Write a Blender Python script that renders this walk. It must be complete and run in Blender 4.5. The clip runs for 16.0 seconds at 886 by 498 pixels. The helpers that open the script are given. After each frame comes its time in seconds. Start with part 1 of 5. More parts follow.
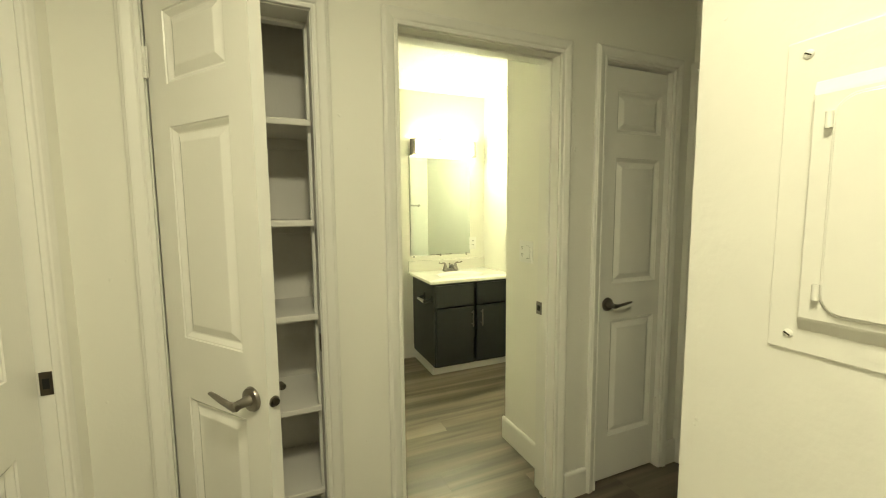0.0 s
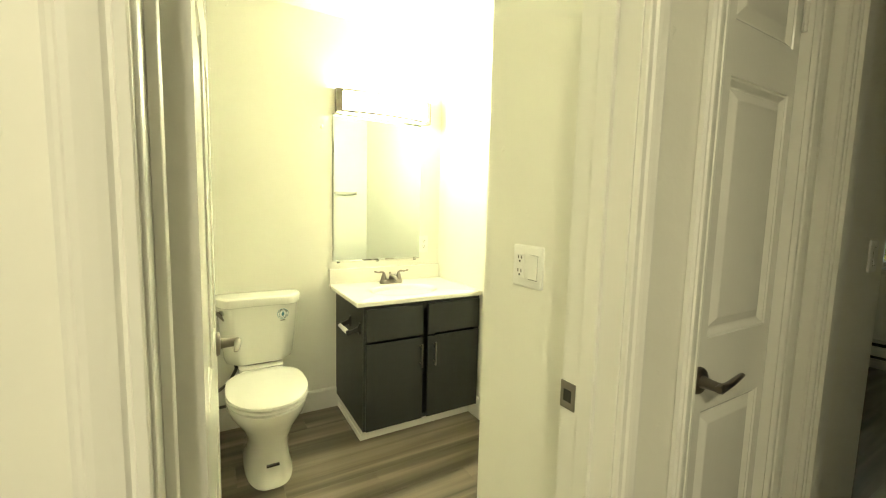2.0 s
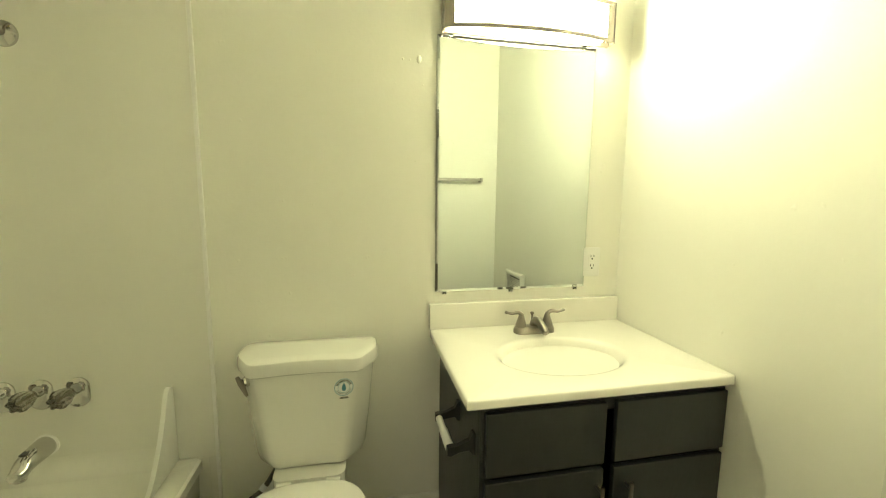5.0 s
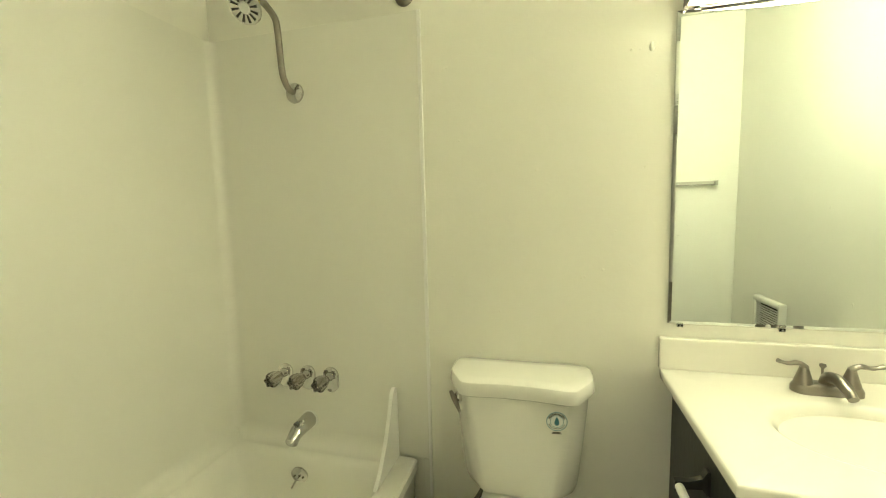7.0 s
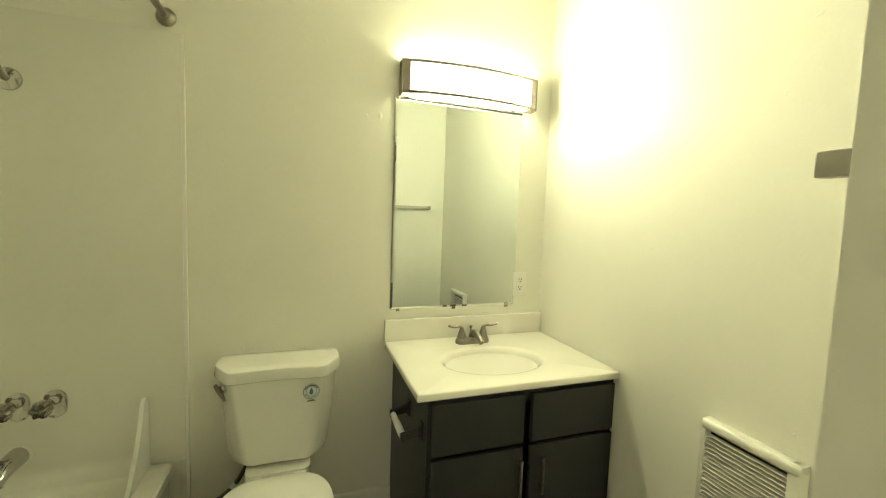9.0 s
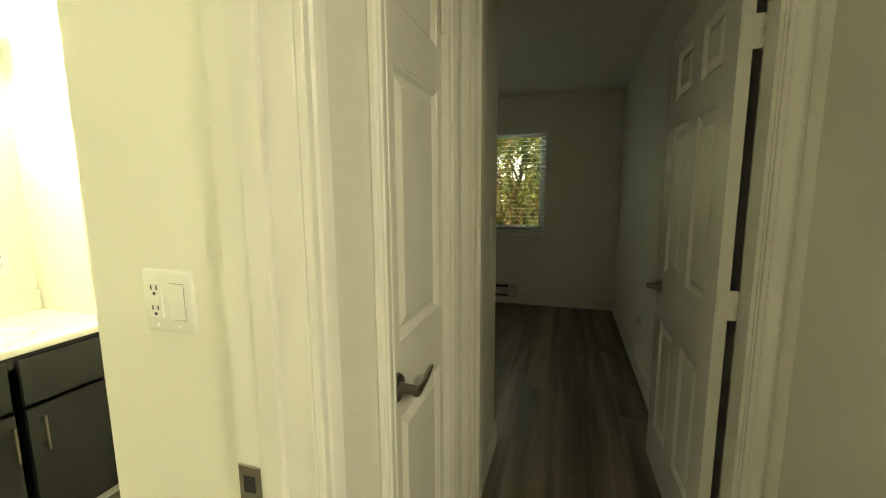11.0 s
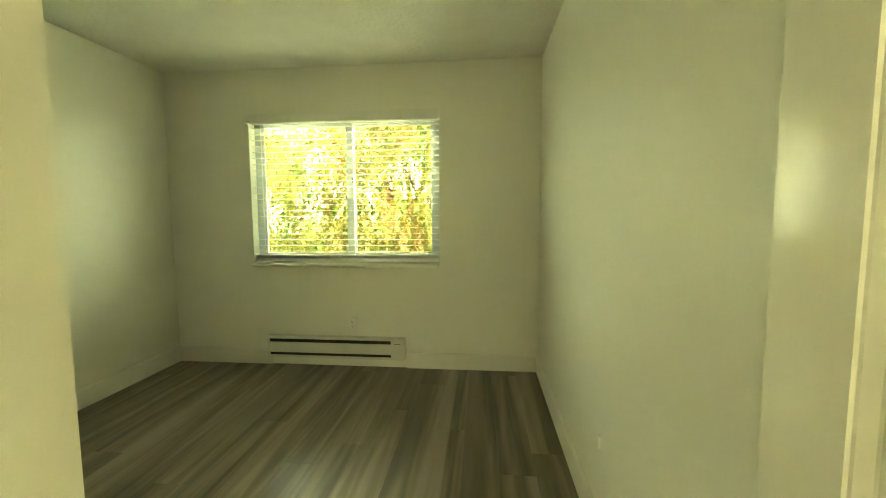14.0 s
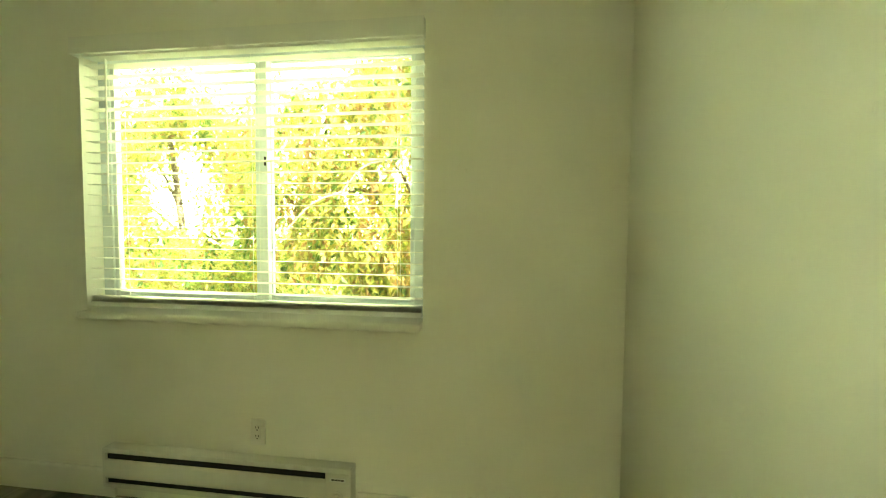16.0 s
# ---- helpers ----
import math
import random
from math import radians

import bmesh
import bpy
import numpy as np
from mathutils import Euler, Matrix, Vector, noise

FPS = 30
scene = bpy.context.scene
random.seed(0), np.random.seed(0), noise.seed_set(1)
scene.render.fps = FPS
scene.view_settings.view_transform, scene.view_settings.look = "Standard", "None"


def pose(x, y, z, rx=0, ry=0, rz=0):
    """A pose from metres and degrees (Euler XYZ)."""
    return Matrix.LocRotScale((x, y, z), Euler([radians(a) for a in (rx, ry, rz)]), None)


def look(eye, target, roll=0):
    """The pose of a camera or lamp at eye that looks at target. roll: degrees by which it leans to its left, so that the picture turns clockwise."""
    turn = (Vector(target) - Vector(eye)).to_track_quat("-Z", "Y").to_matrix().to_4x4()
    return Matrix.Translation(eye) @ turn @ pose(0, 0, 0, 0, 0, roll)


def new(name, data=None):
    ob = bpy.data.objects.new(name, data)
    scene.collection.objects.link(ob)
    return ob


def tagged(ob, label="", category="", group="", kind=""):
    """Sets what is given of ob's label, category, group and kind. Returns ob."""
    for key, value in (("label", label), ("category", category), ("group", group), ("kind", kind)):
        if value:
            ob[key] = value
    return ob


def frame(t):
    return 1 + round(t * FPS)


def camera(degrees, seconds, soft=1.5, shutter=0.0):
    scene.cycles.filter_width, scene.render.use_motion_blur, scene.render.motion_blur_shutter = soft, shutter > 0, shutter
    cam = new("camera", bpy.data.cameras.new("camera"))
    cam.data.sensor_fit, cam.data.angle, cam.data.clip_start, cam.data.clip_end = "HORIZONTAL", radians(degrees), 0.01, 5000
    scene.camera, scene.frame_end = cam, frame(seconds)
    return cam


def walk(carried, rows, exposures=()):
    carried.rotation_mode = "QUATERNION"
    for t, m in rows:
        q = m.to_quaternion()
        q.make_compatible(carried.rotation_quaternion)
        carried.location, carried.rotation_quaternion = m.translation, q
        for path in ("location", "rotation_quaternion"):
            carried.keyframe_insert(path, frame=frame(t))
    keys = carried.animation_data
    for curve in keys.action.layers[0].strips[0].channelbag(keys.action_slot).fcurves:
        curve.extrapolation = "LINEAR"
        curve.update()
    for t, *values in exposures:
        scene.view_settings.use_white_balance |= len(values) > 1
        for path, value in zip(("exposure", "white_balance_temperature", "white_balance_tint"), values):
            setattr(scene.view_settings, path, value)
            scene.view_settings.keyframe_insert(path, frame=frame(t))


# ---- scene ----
cam = camera(95.6, 16.0, soft=1.1)
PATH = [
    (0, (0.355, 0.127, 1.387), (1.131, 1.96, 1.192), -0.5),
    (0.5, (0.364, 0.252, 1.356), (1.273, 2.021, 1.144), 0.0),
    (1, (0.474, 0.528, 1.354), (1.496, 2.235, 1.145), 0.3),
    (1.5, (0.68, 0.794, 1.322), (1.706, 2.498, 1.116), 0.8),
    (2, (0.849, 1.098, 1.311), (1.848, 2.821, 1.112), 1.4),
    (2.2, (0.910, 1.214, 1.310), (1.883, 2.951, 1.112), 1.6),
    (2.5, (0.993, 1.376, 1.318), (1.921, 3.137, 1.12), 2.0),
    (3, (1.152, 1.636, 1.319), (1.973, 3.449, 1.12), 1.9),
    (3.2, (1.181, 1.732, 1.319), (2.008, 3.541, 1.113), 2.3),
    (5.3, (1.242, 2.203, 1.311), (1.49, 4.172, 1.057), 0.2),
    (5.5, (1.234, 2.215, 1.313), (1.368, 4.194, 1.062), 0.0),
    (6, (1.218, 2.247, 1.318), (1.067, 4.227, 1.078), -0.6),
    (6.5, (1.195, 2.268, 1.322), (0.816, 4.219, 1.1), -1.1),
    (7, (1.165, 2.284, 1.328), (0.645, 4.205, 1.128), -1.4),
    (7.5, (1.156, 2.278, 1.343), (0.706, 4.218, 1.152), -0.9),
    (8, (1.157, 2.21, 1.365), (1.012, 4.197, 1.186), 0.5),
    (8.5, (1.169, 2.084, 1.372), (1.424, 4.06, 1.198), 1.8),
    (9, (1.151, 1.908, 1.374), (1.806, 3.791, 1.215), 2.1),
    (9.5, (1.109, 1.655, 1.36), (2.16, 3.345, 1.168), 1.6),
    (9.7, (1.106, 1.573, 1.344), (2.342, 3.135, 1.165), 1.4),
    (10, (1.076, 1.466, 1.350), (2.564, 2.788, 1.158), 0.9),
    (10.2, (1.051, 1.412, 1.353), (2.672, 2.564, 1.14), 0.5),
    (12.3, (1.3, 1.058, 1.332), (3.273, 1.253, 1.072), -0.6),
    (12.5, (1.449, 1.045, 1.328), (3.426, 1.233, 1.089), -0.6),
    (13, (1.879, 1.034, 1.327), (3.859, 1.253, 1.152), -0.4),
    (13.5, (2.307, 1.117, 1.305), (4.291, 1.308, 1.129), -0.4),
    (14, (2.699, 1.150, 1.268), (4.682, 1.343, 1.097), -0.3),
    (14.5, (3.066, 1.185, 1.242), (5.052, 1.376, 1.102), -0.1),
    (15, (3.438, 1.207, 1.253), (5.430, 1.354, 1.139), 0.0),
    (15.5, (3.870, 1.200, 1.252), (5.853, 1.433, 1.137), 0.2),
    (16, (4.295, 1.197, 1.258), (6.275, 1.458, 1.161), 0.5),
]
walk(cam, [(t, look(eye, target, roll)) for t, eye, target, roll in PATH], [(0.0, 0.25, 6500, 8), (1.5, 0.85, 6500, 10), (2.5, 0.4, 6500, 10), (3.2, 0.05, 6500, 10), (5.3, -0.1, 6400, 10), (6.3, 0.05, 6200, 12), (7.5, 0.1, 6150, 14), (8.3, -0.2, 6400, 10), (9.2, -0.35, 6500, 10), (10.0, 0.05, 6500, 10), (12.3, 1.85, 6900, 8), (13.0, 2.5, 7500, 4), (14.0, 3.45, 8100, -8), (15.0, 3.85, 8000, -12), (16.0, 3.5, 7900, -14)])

# ---- world, sun and lamps ----
world = bpy.data.worlds.new("sky")
scene.world = world
world.use_nodes = True
wn = world.node_tree.nodes
sky = wn.new("ShaderNodeTexSky")
sky.sky_type, sky.sun_disc = "NISHITA", False
sky.sun_elevation, sky.sun_rotation = radians(46), radians(215)
sky.air_density, sky.dust_density = 1.0, 2.0
world.node_tree.links.new(sky.outputs[0], wn["Background"].inputs[0])
wn["Background"].inputs[1].default_value = 0.08


def light(name, kind, energy, colour, m, **shape):
    data = bpy.data.lights.new(name, kind)
    data.energy, data.color = energy, colour
    for key, value in shape.items():
        if key == "size":
            data.size = value
        if key == "size_y":
            data.size_y = value
        if key == "shape":
            data.shape = value
        if key == "angle":
            data.angle = value
    ob = new(name, data)
    ob.matrix_world = m
    return ob


SUN_DIR = Vector((-math.sin(radians(35)) * math.cos(radians(46)), -math.cos(radians(35)) * math.cos(radians(46)), math.sin(radians(46))))
light("sun", "SUN", 4.8, (1.0, 0.95, 0.85), look(SUN_DIR * 30, (0, 0, 0)), angle=radians(0.6))
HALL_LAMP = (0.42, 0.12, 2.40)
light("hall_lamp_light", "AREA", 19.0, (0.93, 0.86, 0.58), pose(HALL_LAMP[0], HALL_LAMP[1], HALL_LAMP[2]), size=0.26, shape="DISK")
VANITY_GLOW = 130.0

# ---- materials ----
def mk(name, colour, rough=0.5, metal=0.0, vary=0.06, scale=3.0, bump=0.0, bump_scale=60.0, fine=0.0, coat=0.0, spec=0.5, stretch=None, lumps=0.0):
    m = bpy.data.materials.new(name)
    m.use_nodes = True
    nt = m.node_tree
    n, l = nt.nodes, nt.links
    b = n["Principled BSDF"]
    b.inputs["Roughness"].default_value = rough
    b.inputs["Metallic"].default_value = metal
    b.inputs["Specular IOR Level"].default_value = spec
    b.inputs["Coat Weight"].default_value = coat
    geo = n.new("ShaderNodeNewGeometry")
    src = geo.outputs["Position"]
    if stretch:
        mp = n.new("ShaderNodeMapping")
        mp.inputs["Scale"].default_value = stretch
        l.new(src, mp.inputs[0])
        src = mp.outputs[0]
    big = n.new("ShaderNodeTexNoise")
    big.inputs["Scale"].default_value, big.inputs["Detail"].default_value = scale, 5
    small = n.new("ShaderNodeTexNoise")
    small.inputs["Scale"].default_value, small.inputs["Detail"].default_value = bump_scale, 4
    l.new(src, big.inputs["Vector"])
    l.new(src, small.inputs["Vector"])
    ramp = n.new("ShaderNodeValToRGB")
    lo = [c * (1 - vary) for c in colour]
    hi = [min(1, c * (1 + vary)) for c in colour]
    ramp.color_ramp.elements[0].color, ramp.color_ramp.elements[1].color = (*lo, 1), (*hi, 1)
    ramp.color_ramp.elements[0].position, ramp.color_ramp.elements[1].position = 0.3, 0.7
    mix = n.new("ShaderNodeMath")
    mix.operation = "MULTIPLY_ADD"
    l.new(small.outputs[0], mix.inputs[0])
    mix.inputs[1].default_value = fine
    l.new(big.outputs[0], mix.inputs[2])
    l.new(mix.outputs[0], ramp.inputs[0])
    l.new(ramp.outputs[0], b.inputs["Base Color"])
    rr = n.new("ShaderNodeMapRange")
    rr.inputs[3].default_value, rr.inputs[4].default_value = max(0.02, rough - 0.06), rough + 0.06
    l.new(big.outputs[0], rr.inputs[0])
    l.new(rr.outputs[0], b.inputs["Roughness"])
    if bump:
        bp = n.new("ShaderNodeBump")
        bp.inputs["Strength"].default_value, bp.inputs["Distance"].default_value = 1.0, bump
        l.new(small.outputs[0], bp.inputs["Height"])
        if lumps:
            # sparse crumbs under the paint
            crumb, cut = n.new("ShaderNodeTexNoise"), n.new("ShaderNodeMapRange")
            crumb.inputs["Scale"].default_value, crumb.inputs["Detail"].default_value = 26, 2
            l.new(src, crumb.inputs["Vector"])
            l.new(crumb.outputs[0], cut.inputs[0])
            cut.inputs[1].default_value, cut.inputs[2].default_value = 0.73, 0.83
            b2 = n.new("ShaderNodeBump")
            b2.inputs["Distance"].default_value = lumps
            l.new(cut.outputs[0], b2.inputs["Height"])
            l.new(b2.outputs[0], bp.inputs["Normal"])
        l.new(bp.outputs[0], b.inputs["Normal"])
    return m


WALL = mk("wall_paint", (0.86, 0.85, 0.775), 0.5, vary=0.02, scale=1.7, bump=0.00035, bump_scale=85, fine=0.1, lumps=0.002)
WALL_ROUGH = mk("patched_wall_paint", (0.85, 0.84, 0.77), 0.42, vary=0.025, scale=5, bump=0.0010, bump_scale=40, fine=0.1, lumps=0.004)
CEIL = mk("ceiling_texture", (0.84, 0.83, 0.77), 0.8, vary=0.03, scale=6, bump=0.006, bump_scale=34, fine=0.2)
DOOR = mk("door_enamel", (0.84, 0.83, 0.775), 0.2, vary=0.02, scale=2.5, bump=0.00018, bump_scale=140, stretch=(1, 1, 0.3))
TRIM = mk("trim_enamel", (0.84, 0.83, 0.775), 0.42, vary=0.02, scale=4, bump=0.00012, bump_scale=60)
SHELF = mk("shelf_paint", (0.78, 0.76, 0.71), 0.45, vary=0.03, scale=4, bump=0.0005, bump_scale=60)
NICKEL = mk("satin_nickel", (0.27, 0.245, 0.215), 0.32, 1.0, vary=0.08, scale=20, bump=0.0001, bump_scale=300)
SATIN = mk("brushed_bar", (0.46, 0.44, 0.40), 0.45, 1.0, vary=0.02, scale=6)
CHROME = mk("chrome", (0.58, 0.57, 0.55), 0.10, 1.0, vary=0.03, scale=12)
BRONZE = mk("dark_plate", (0.10, 0.085, 0.065), 0.4, 0.9, vary=0.15, scale=30)
PORC = mk("porcelain", (0.83, 0.82, 0.77), 0.1, vary=0.01, scale=3, coat=0.6)
ACRYL = mk("tub_surround", (0.86, 0.85, 0.785), 0.24, vary=0.015, scale=2, bump=0.0005, bump_scale=12)
SEATP = mk("seat_plastic", (0.85, 0.84, 0.79), 0.18, vary=0.01, scale=4)
MARBLE = mk("cultured_marble", (0.86, 0.84, 0.77), 0.16, vary=0.02, scale=5, coat=0.4)
BLACKCAB = mk("cabinet_paint", (0.020, 0.0215, 0.021), 0.42, vary=0.16, scale=6, bump=0.0006, bump_scale=70, fine=0.3, stretch=(1, 1, 0.4))
BLACKPL = mk("black_plastic", (0.02, 0.02, 0.02), 0.35, vary=0.1, scale=20)
PLASTIC = mk("white_plastic", (0.88, 0.875, 0.84), 0.3, vary=0.015, scale=10)
HEATW = mk("heater_enamel", (0.74, 0.73, 0.67), 0.35, vary=0.03, scale=6)
# Near-black for holes, slots and gaps; puts their shade into the colour.
DARK = mk("recess_shade", (0.012, 0.012, 0.011), 0.7, vary=0.2, scale=20)
BRAID = mk("braided_hose", (0.09, 0.085, 0.075), 0.45, 0.5, vary=0.45, scale=400, bump=0.0008, bump_scale=500)
LABELW = mk("label_white", (0.8, 0.82, 0.8), 0.5, vary=0.02)
GREYSLOT = mk("slot_shade", (0.09, 0.085, 0.075), 0.5, vary=0.05)
LABELB = mk("label_blue", (0.06, 0.22, 0.30), 0.5, vary=0.1, scale=40)
TAPE = mk("yellow_tape", (0.62, 0.50, 0.05), 0.5, vary=0.1, scale=60)
VINYL = mk("window_vinyl", (0.74, 0.79, 0.81), 0.3, vary=0.015, scale=8)
SLAT = mk("blind_slat", (0.83, 0.83, 0.78), 0.38, vary=0.02, scale=6, stretch=(1, 0.2, 1))
BARK = mk("bark", (0.11, 0.085, 0.06), 0.85, vary=0.4, scale=9, bump=0.02, bump_scale=25, fine=0.4, stretch=(1, 1, 0.3))
SOIL = mk("ground_grass", (0.07, 0.09, 0.03), 0.9, vary=0.4, scale=1.2, bump=0.03, bump_scale=9, fine=0.4)


def floor_material():
    m = mk("vinyl_plank", (0.27, 0.225, 0.175), 0.38, vary=0.1, scale=2)
    nt = m.node_tree
    n, l = nt.nodes, nt.links
    b = n["Principled BSDF"]
    geo, info = n.new("ShaderNodeNewGeometry"), n.new("ShaderNodeObjectInfo")
    off = n.new("ShaderNodeCombineXYZ")
    k = n.new("ShaderNodeMath")
    k.operation = "MULTIPLY"
    k.inputs[1].default_value = 1.3
    l.new(info.outputs["Random"], k.inputs[0])
    l.new(k.outputs[0], off.inputs[0])
    add = n.new("ShaderNodeVectorMath")
    add.operation = "ADD"
    l.new(geo.outputs["Position"], add.inputs[0])
    l.new(off.outputs[0], add.inputs[1])

    def streak(scale, mapping, detail, warp):
        mp = n.new("ShaderNodeMapping")
        mp.inputs["Scale"].default_value = mapping
        l.new(add.outputs[0], mp.inputs[0])
        t = n.new("ShaderNodeTexNoise")
        t.inputs["Scale"].default_value, t.inputs["Detail"].default_value = scale, detail
        t.inputs["Distortion"].default_value = warp
        l.new(mp.outputs[0], t.inputs["Vector"])
        return t.outputs[0]
    wide = streak(1.0, (0.55, 9.0, 1), 2, 0.6)
    grain = streak(1.0, (5.0, 130.0, 1), 4, 0.3)
    mid = streak(1.0, (1.1, 19.0, 1), 3, 1.0)
    s1 = n.new("ShaderNodeMath")
    s1.operation = "MULTIPLY_ADD"
    l.new(grain, s1.inputs[0])
    s1.inputs[1].default_value = 0.06
    s2 = n.new("ShaderNodeMath")
    s2.operation = "MULTIPLY_ADD"
    l.new(mid, s2.inputs[0])
    s2.inputs[1].default_value = 0.20
    l.new(wide, s2.inputs[2])
    l.new(s2.outputs[0], s1.inputs[2])
    s3 = n.new("ShaderNodeMath")
    s3.operation = "MULTIPLY_ADD"
    l.new(info.outputs["Random"], s3.inputs[0])
    s3.inputs[1].default_value = 0.07
    l.new(s1.outputs[0], s3.inputs[2])
    ramp = n.new("ShaderNodeValToRGB")
    e = ramp.color_ramp.elements
    e[0].position, e[0].color = 0.50, (0.085, 0.070, 0.050, 1)
    e[1].position, e[1].color = 0.84, (0.295, 0.250, 0.190, 1)
    mid_e = e.new(0.67)
    mid_e.color = (0.178, 0.149, 0.111, 1)
    l.new(s3.outputs[0], ramp.inputs[0])
    for link in list(b.inputs["Base Color"].links):
        l.remove(link)
    l.new(ramp.outputs[0], b.inputs["Base Color"])
    bp = n.new("ShaderNodeBump")
    bp.inputs["Distance"].default_value = 0.0006
    l.new(grain, bp.inputs["Height"])
    l.new(bp.outputs[0], b.inputs["Normal"])
    return m


PLANK = floor_material()


def glow(name, colour, strength):
    m = bpy.data.materials.new(name)
    m.use_nodes = True
    b = m.node_tree.nodes["Principled BSDF"]
    b.inputs["Base Color"].default_value = (0.8, 0.8, 0.76, 1)
    b.inputs["Emission Color"].default_value = (*colour, 1)
    b.inputs["Emission Strength"].default_value = strength
    return m


DIFFUSER = glow("lit_diffuser", (0.92, 0.90, 0.54), VANITY_GLOW)
BACKDROP = glow("backdrop_glow", (0.95, 1.0, 0.70), 4.6)
EDGE_GLOW = glow("lit_diffuser_edge", (0.92, 0.90, 0.54), 0.4 * VANITY_GLOW)
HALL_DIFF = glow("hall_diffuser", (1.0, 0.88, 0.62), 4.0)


def mirror_material():
    m = bpy.data.materials.new("mirror_glass")
    m.use_nodes = True
    b = m.node_tree.nodes["Principled BSDF"]
    b.inputs["Base Color"].default_value = (0.64, 0.68, 0.66, 1)
    b.inputs["Metallic"].default_value, b.inputs["Roughness"].default_value = 1.0, 0.015
    return m


MIRROR = mirror_material()


def glass_material(name, colour, rough, ior):
    m = bpy.data.materials.new(name)
    m.use_nodes = True
    b = m.node_tree.nodes["Principled BSDF"]
    b.inputs["Base Color"].default_value = (*colour, 1)
    b.inputs["Transmission Weight"].default_value = 1.0
    b.inputs["Roughness"].default_value, b.inputs["IOR"].default_value = rough, ior
    return m


GLASS = glass_material("window_glass", (0.98, 1.0, 0.98), 0.0, 1.45)
ACRYLIC = glass_material("smoked_acrylic", (0.62, 0.60, 0.56), 0.05, 1.45)
CLEAR = glass_material("clear_clip", (0.95, 0.95, 0.92), 0.05, 1.45)


def leaf_material(name, low, high):
    m = bpy.data.materials.new(name)
    m.use_nodes = True
    nt = m.node_tree
    n, l = nt.nodes, nt.links
    b = n["Principled BSDF"]
    geo = n.new("ShaderNodeNewGeometry")
    ramp = n.new("ShaderNodeValToRGB")
    ramp.color_ramp.elements[0].color, ramp.color_ramp.elements[1].color = (*low, 1), (*high, 1)
    l.new(geo.outputs["Random Per Island"], ramp.inputs[0])
    l.new(ramp.outputs[0], b.inputs["Base Color"])
    b.inputs["Roughness"].default_value = 0.55
    tr = n.new("ShaderNodeBsdfTranslucent")
    l.new(ramp.outputs[0], tr.inputs[0])
    mix = n.new("ShaderNodeMixShader")
    mix.inputs[0].default_value = 0.6
    l.new(b.outputs[0], mix.inputs[1])
    l.new(tr.outputs[0], mix.inputs[2])
    l.new(mix.outputs[0], n["Material Output"].inputs[0])
    return m


LEAF_Y = leaf_material("autumn_leaf", (0.50, 0.41, 0.11), (0.32, 0.36, 0.085))
LEAF_O = leaf_material("rusty_leaf", (0.27, 0.15, 0.06), (0.38, 0.25, 0.085))
LEAF_G = leaf_material("green_leaf", (0.065, 0.13, 0.03), (0.20, 0.29, 0.06))

def thin_plastic(m, share):
    """Lets some light through a thin sheet."""
    n, l = m.node_tree.nodes, m.node_tree.links
    tr, mix = n.new("ShaderNodeBsdfTranslucent"), n.new("ShaderNodeMixShader")
    tr.inputs[0].default_value = (0.8, 0.8, 0.72, 1)
    mix.inputs[0].default_value = share
    l.new(n["Principled BSDF"].outputs[0], mix.inputs[1])
    l.new(tr.outputs[0], mix.inputs[2])
    l.new(mix.outputs[0], n["Material Output"].inputs[0])
    return m


VANE = thin_plastic(mk("blind_vane", (0.85, 0.85, 0.80), 0.35, vary=0.02, scale=6, stretch=(1, 0.2, 1)), 0.3)

# ---- mesh helpers ----
BASE = {}


def thing(name, at, label, category, group="", kind=""):
    ob = new(name)
    ob.empty_display_size = 0.1
    ob.location = at
    BASE[ob] = Vector(at)
    return tagged(ob, label, category, group, kind)


def part(name, bm, material, parent=None, label="", smooth=False, local=False):
    me = bpy.data.meshes.new(name)
    if parent is not None and not local:
        bmesh.ops.translate(bm, verts=bm.verts, vec=-BASE.get(parent, Vector()))
    bmesh.ops.recalc_face_normals(bm, faces=bm.faces)
    bm.to_mesh(me)
    bm.free()
    if smooth:
        me.shade_smooth()
        me.set_sharp_from_angle(angle=radians(38))
    me.materials.append(material)
    ob = new(name, me)
    if parent is not None:
        ob.parent = parent
        BASE[ob] = BASE.get(parent, Vector())
    if label:
        tagged(ob, label)
    return ob


def single(name, bm, material, label, category, kind="", smooth=False, group=""):
    return tagged(part(name, bm, material, smooth=smooth), label, category, group, kind)


def bx(bm, x0, x1, y0, y1, z0, z1, bev=0.0, seg=2):
    r = bmesh.ops.create_cube(bm, size=1)
    vs = r["verts"]
    for v in vs:
        v.co = ((x0 + x1) / 2 + v.co.x * (x1 - x0), (y0 + y1) / 2 + v.co.y * (y1 - y0), (z0 + z1) / 2 + v.co.z * (z1 - z0))
    if bev:
        es = list({e for v in vs for e in v.link_edges})
        bmesh.ops.bevel(bm, geom=es, offset=bev, segments=seg, profile=0.5, affect="EDGES")
    return bm


def box(*a, **k):
    return bx(bmesh.new(), *a, **k)


def loft(bm, rings, caps=True, closed=True):
    vr = [[bm.verts.new(p) for p in r] for r in rings]
    n = len(rings[0])
    for a, b in zip(vr, vr[1:]):
        for i in range(n if closed else n - 1):
            j = (i + 1) % n
            bm.faces.new((a[i], a[j], b[j], b[i]))
    if caps:
        bm.faces.new(vr[0][::-1])
        bm.faces.new(vr[-1])
    return bm


def frame_of(d):
    d = Vector(d).normalized()
    s = Vector((0, 0, 1)) if abs(d.z) < 0.9 else Vector((1, 0, 0))
    u = d.cross(s).normalized()
    return u, d.cross(u).normalized(), d


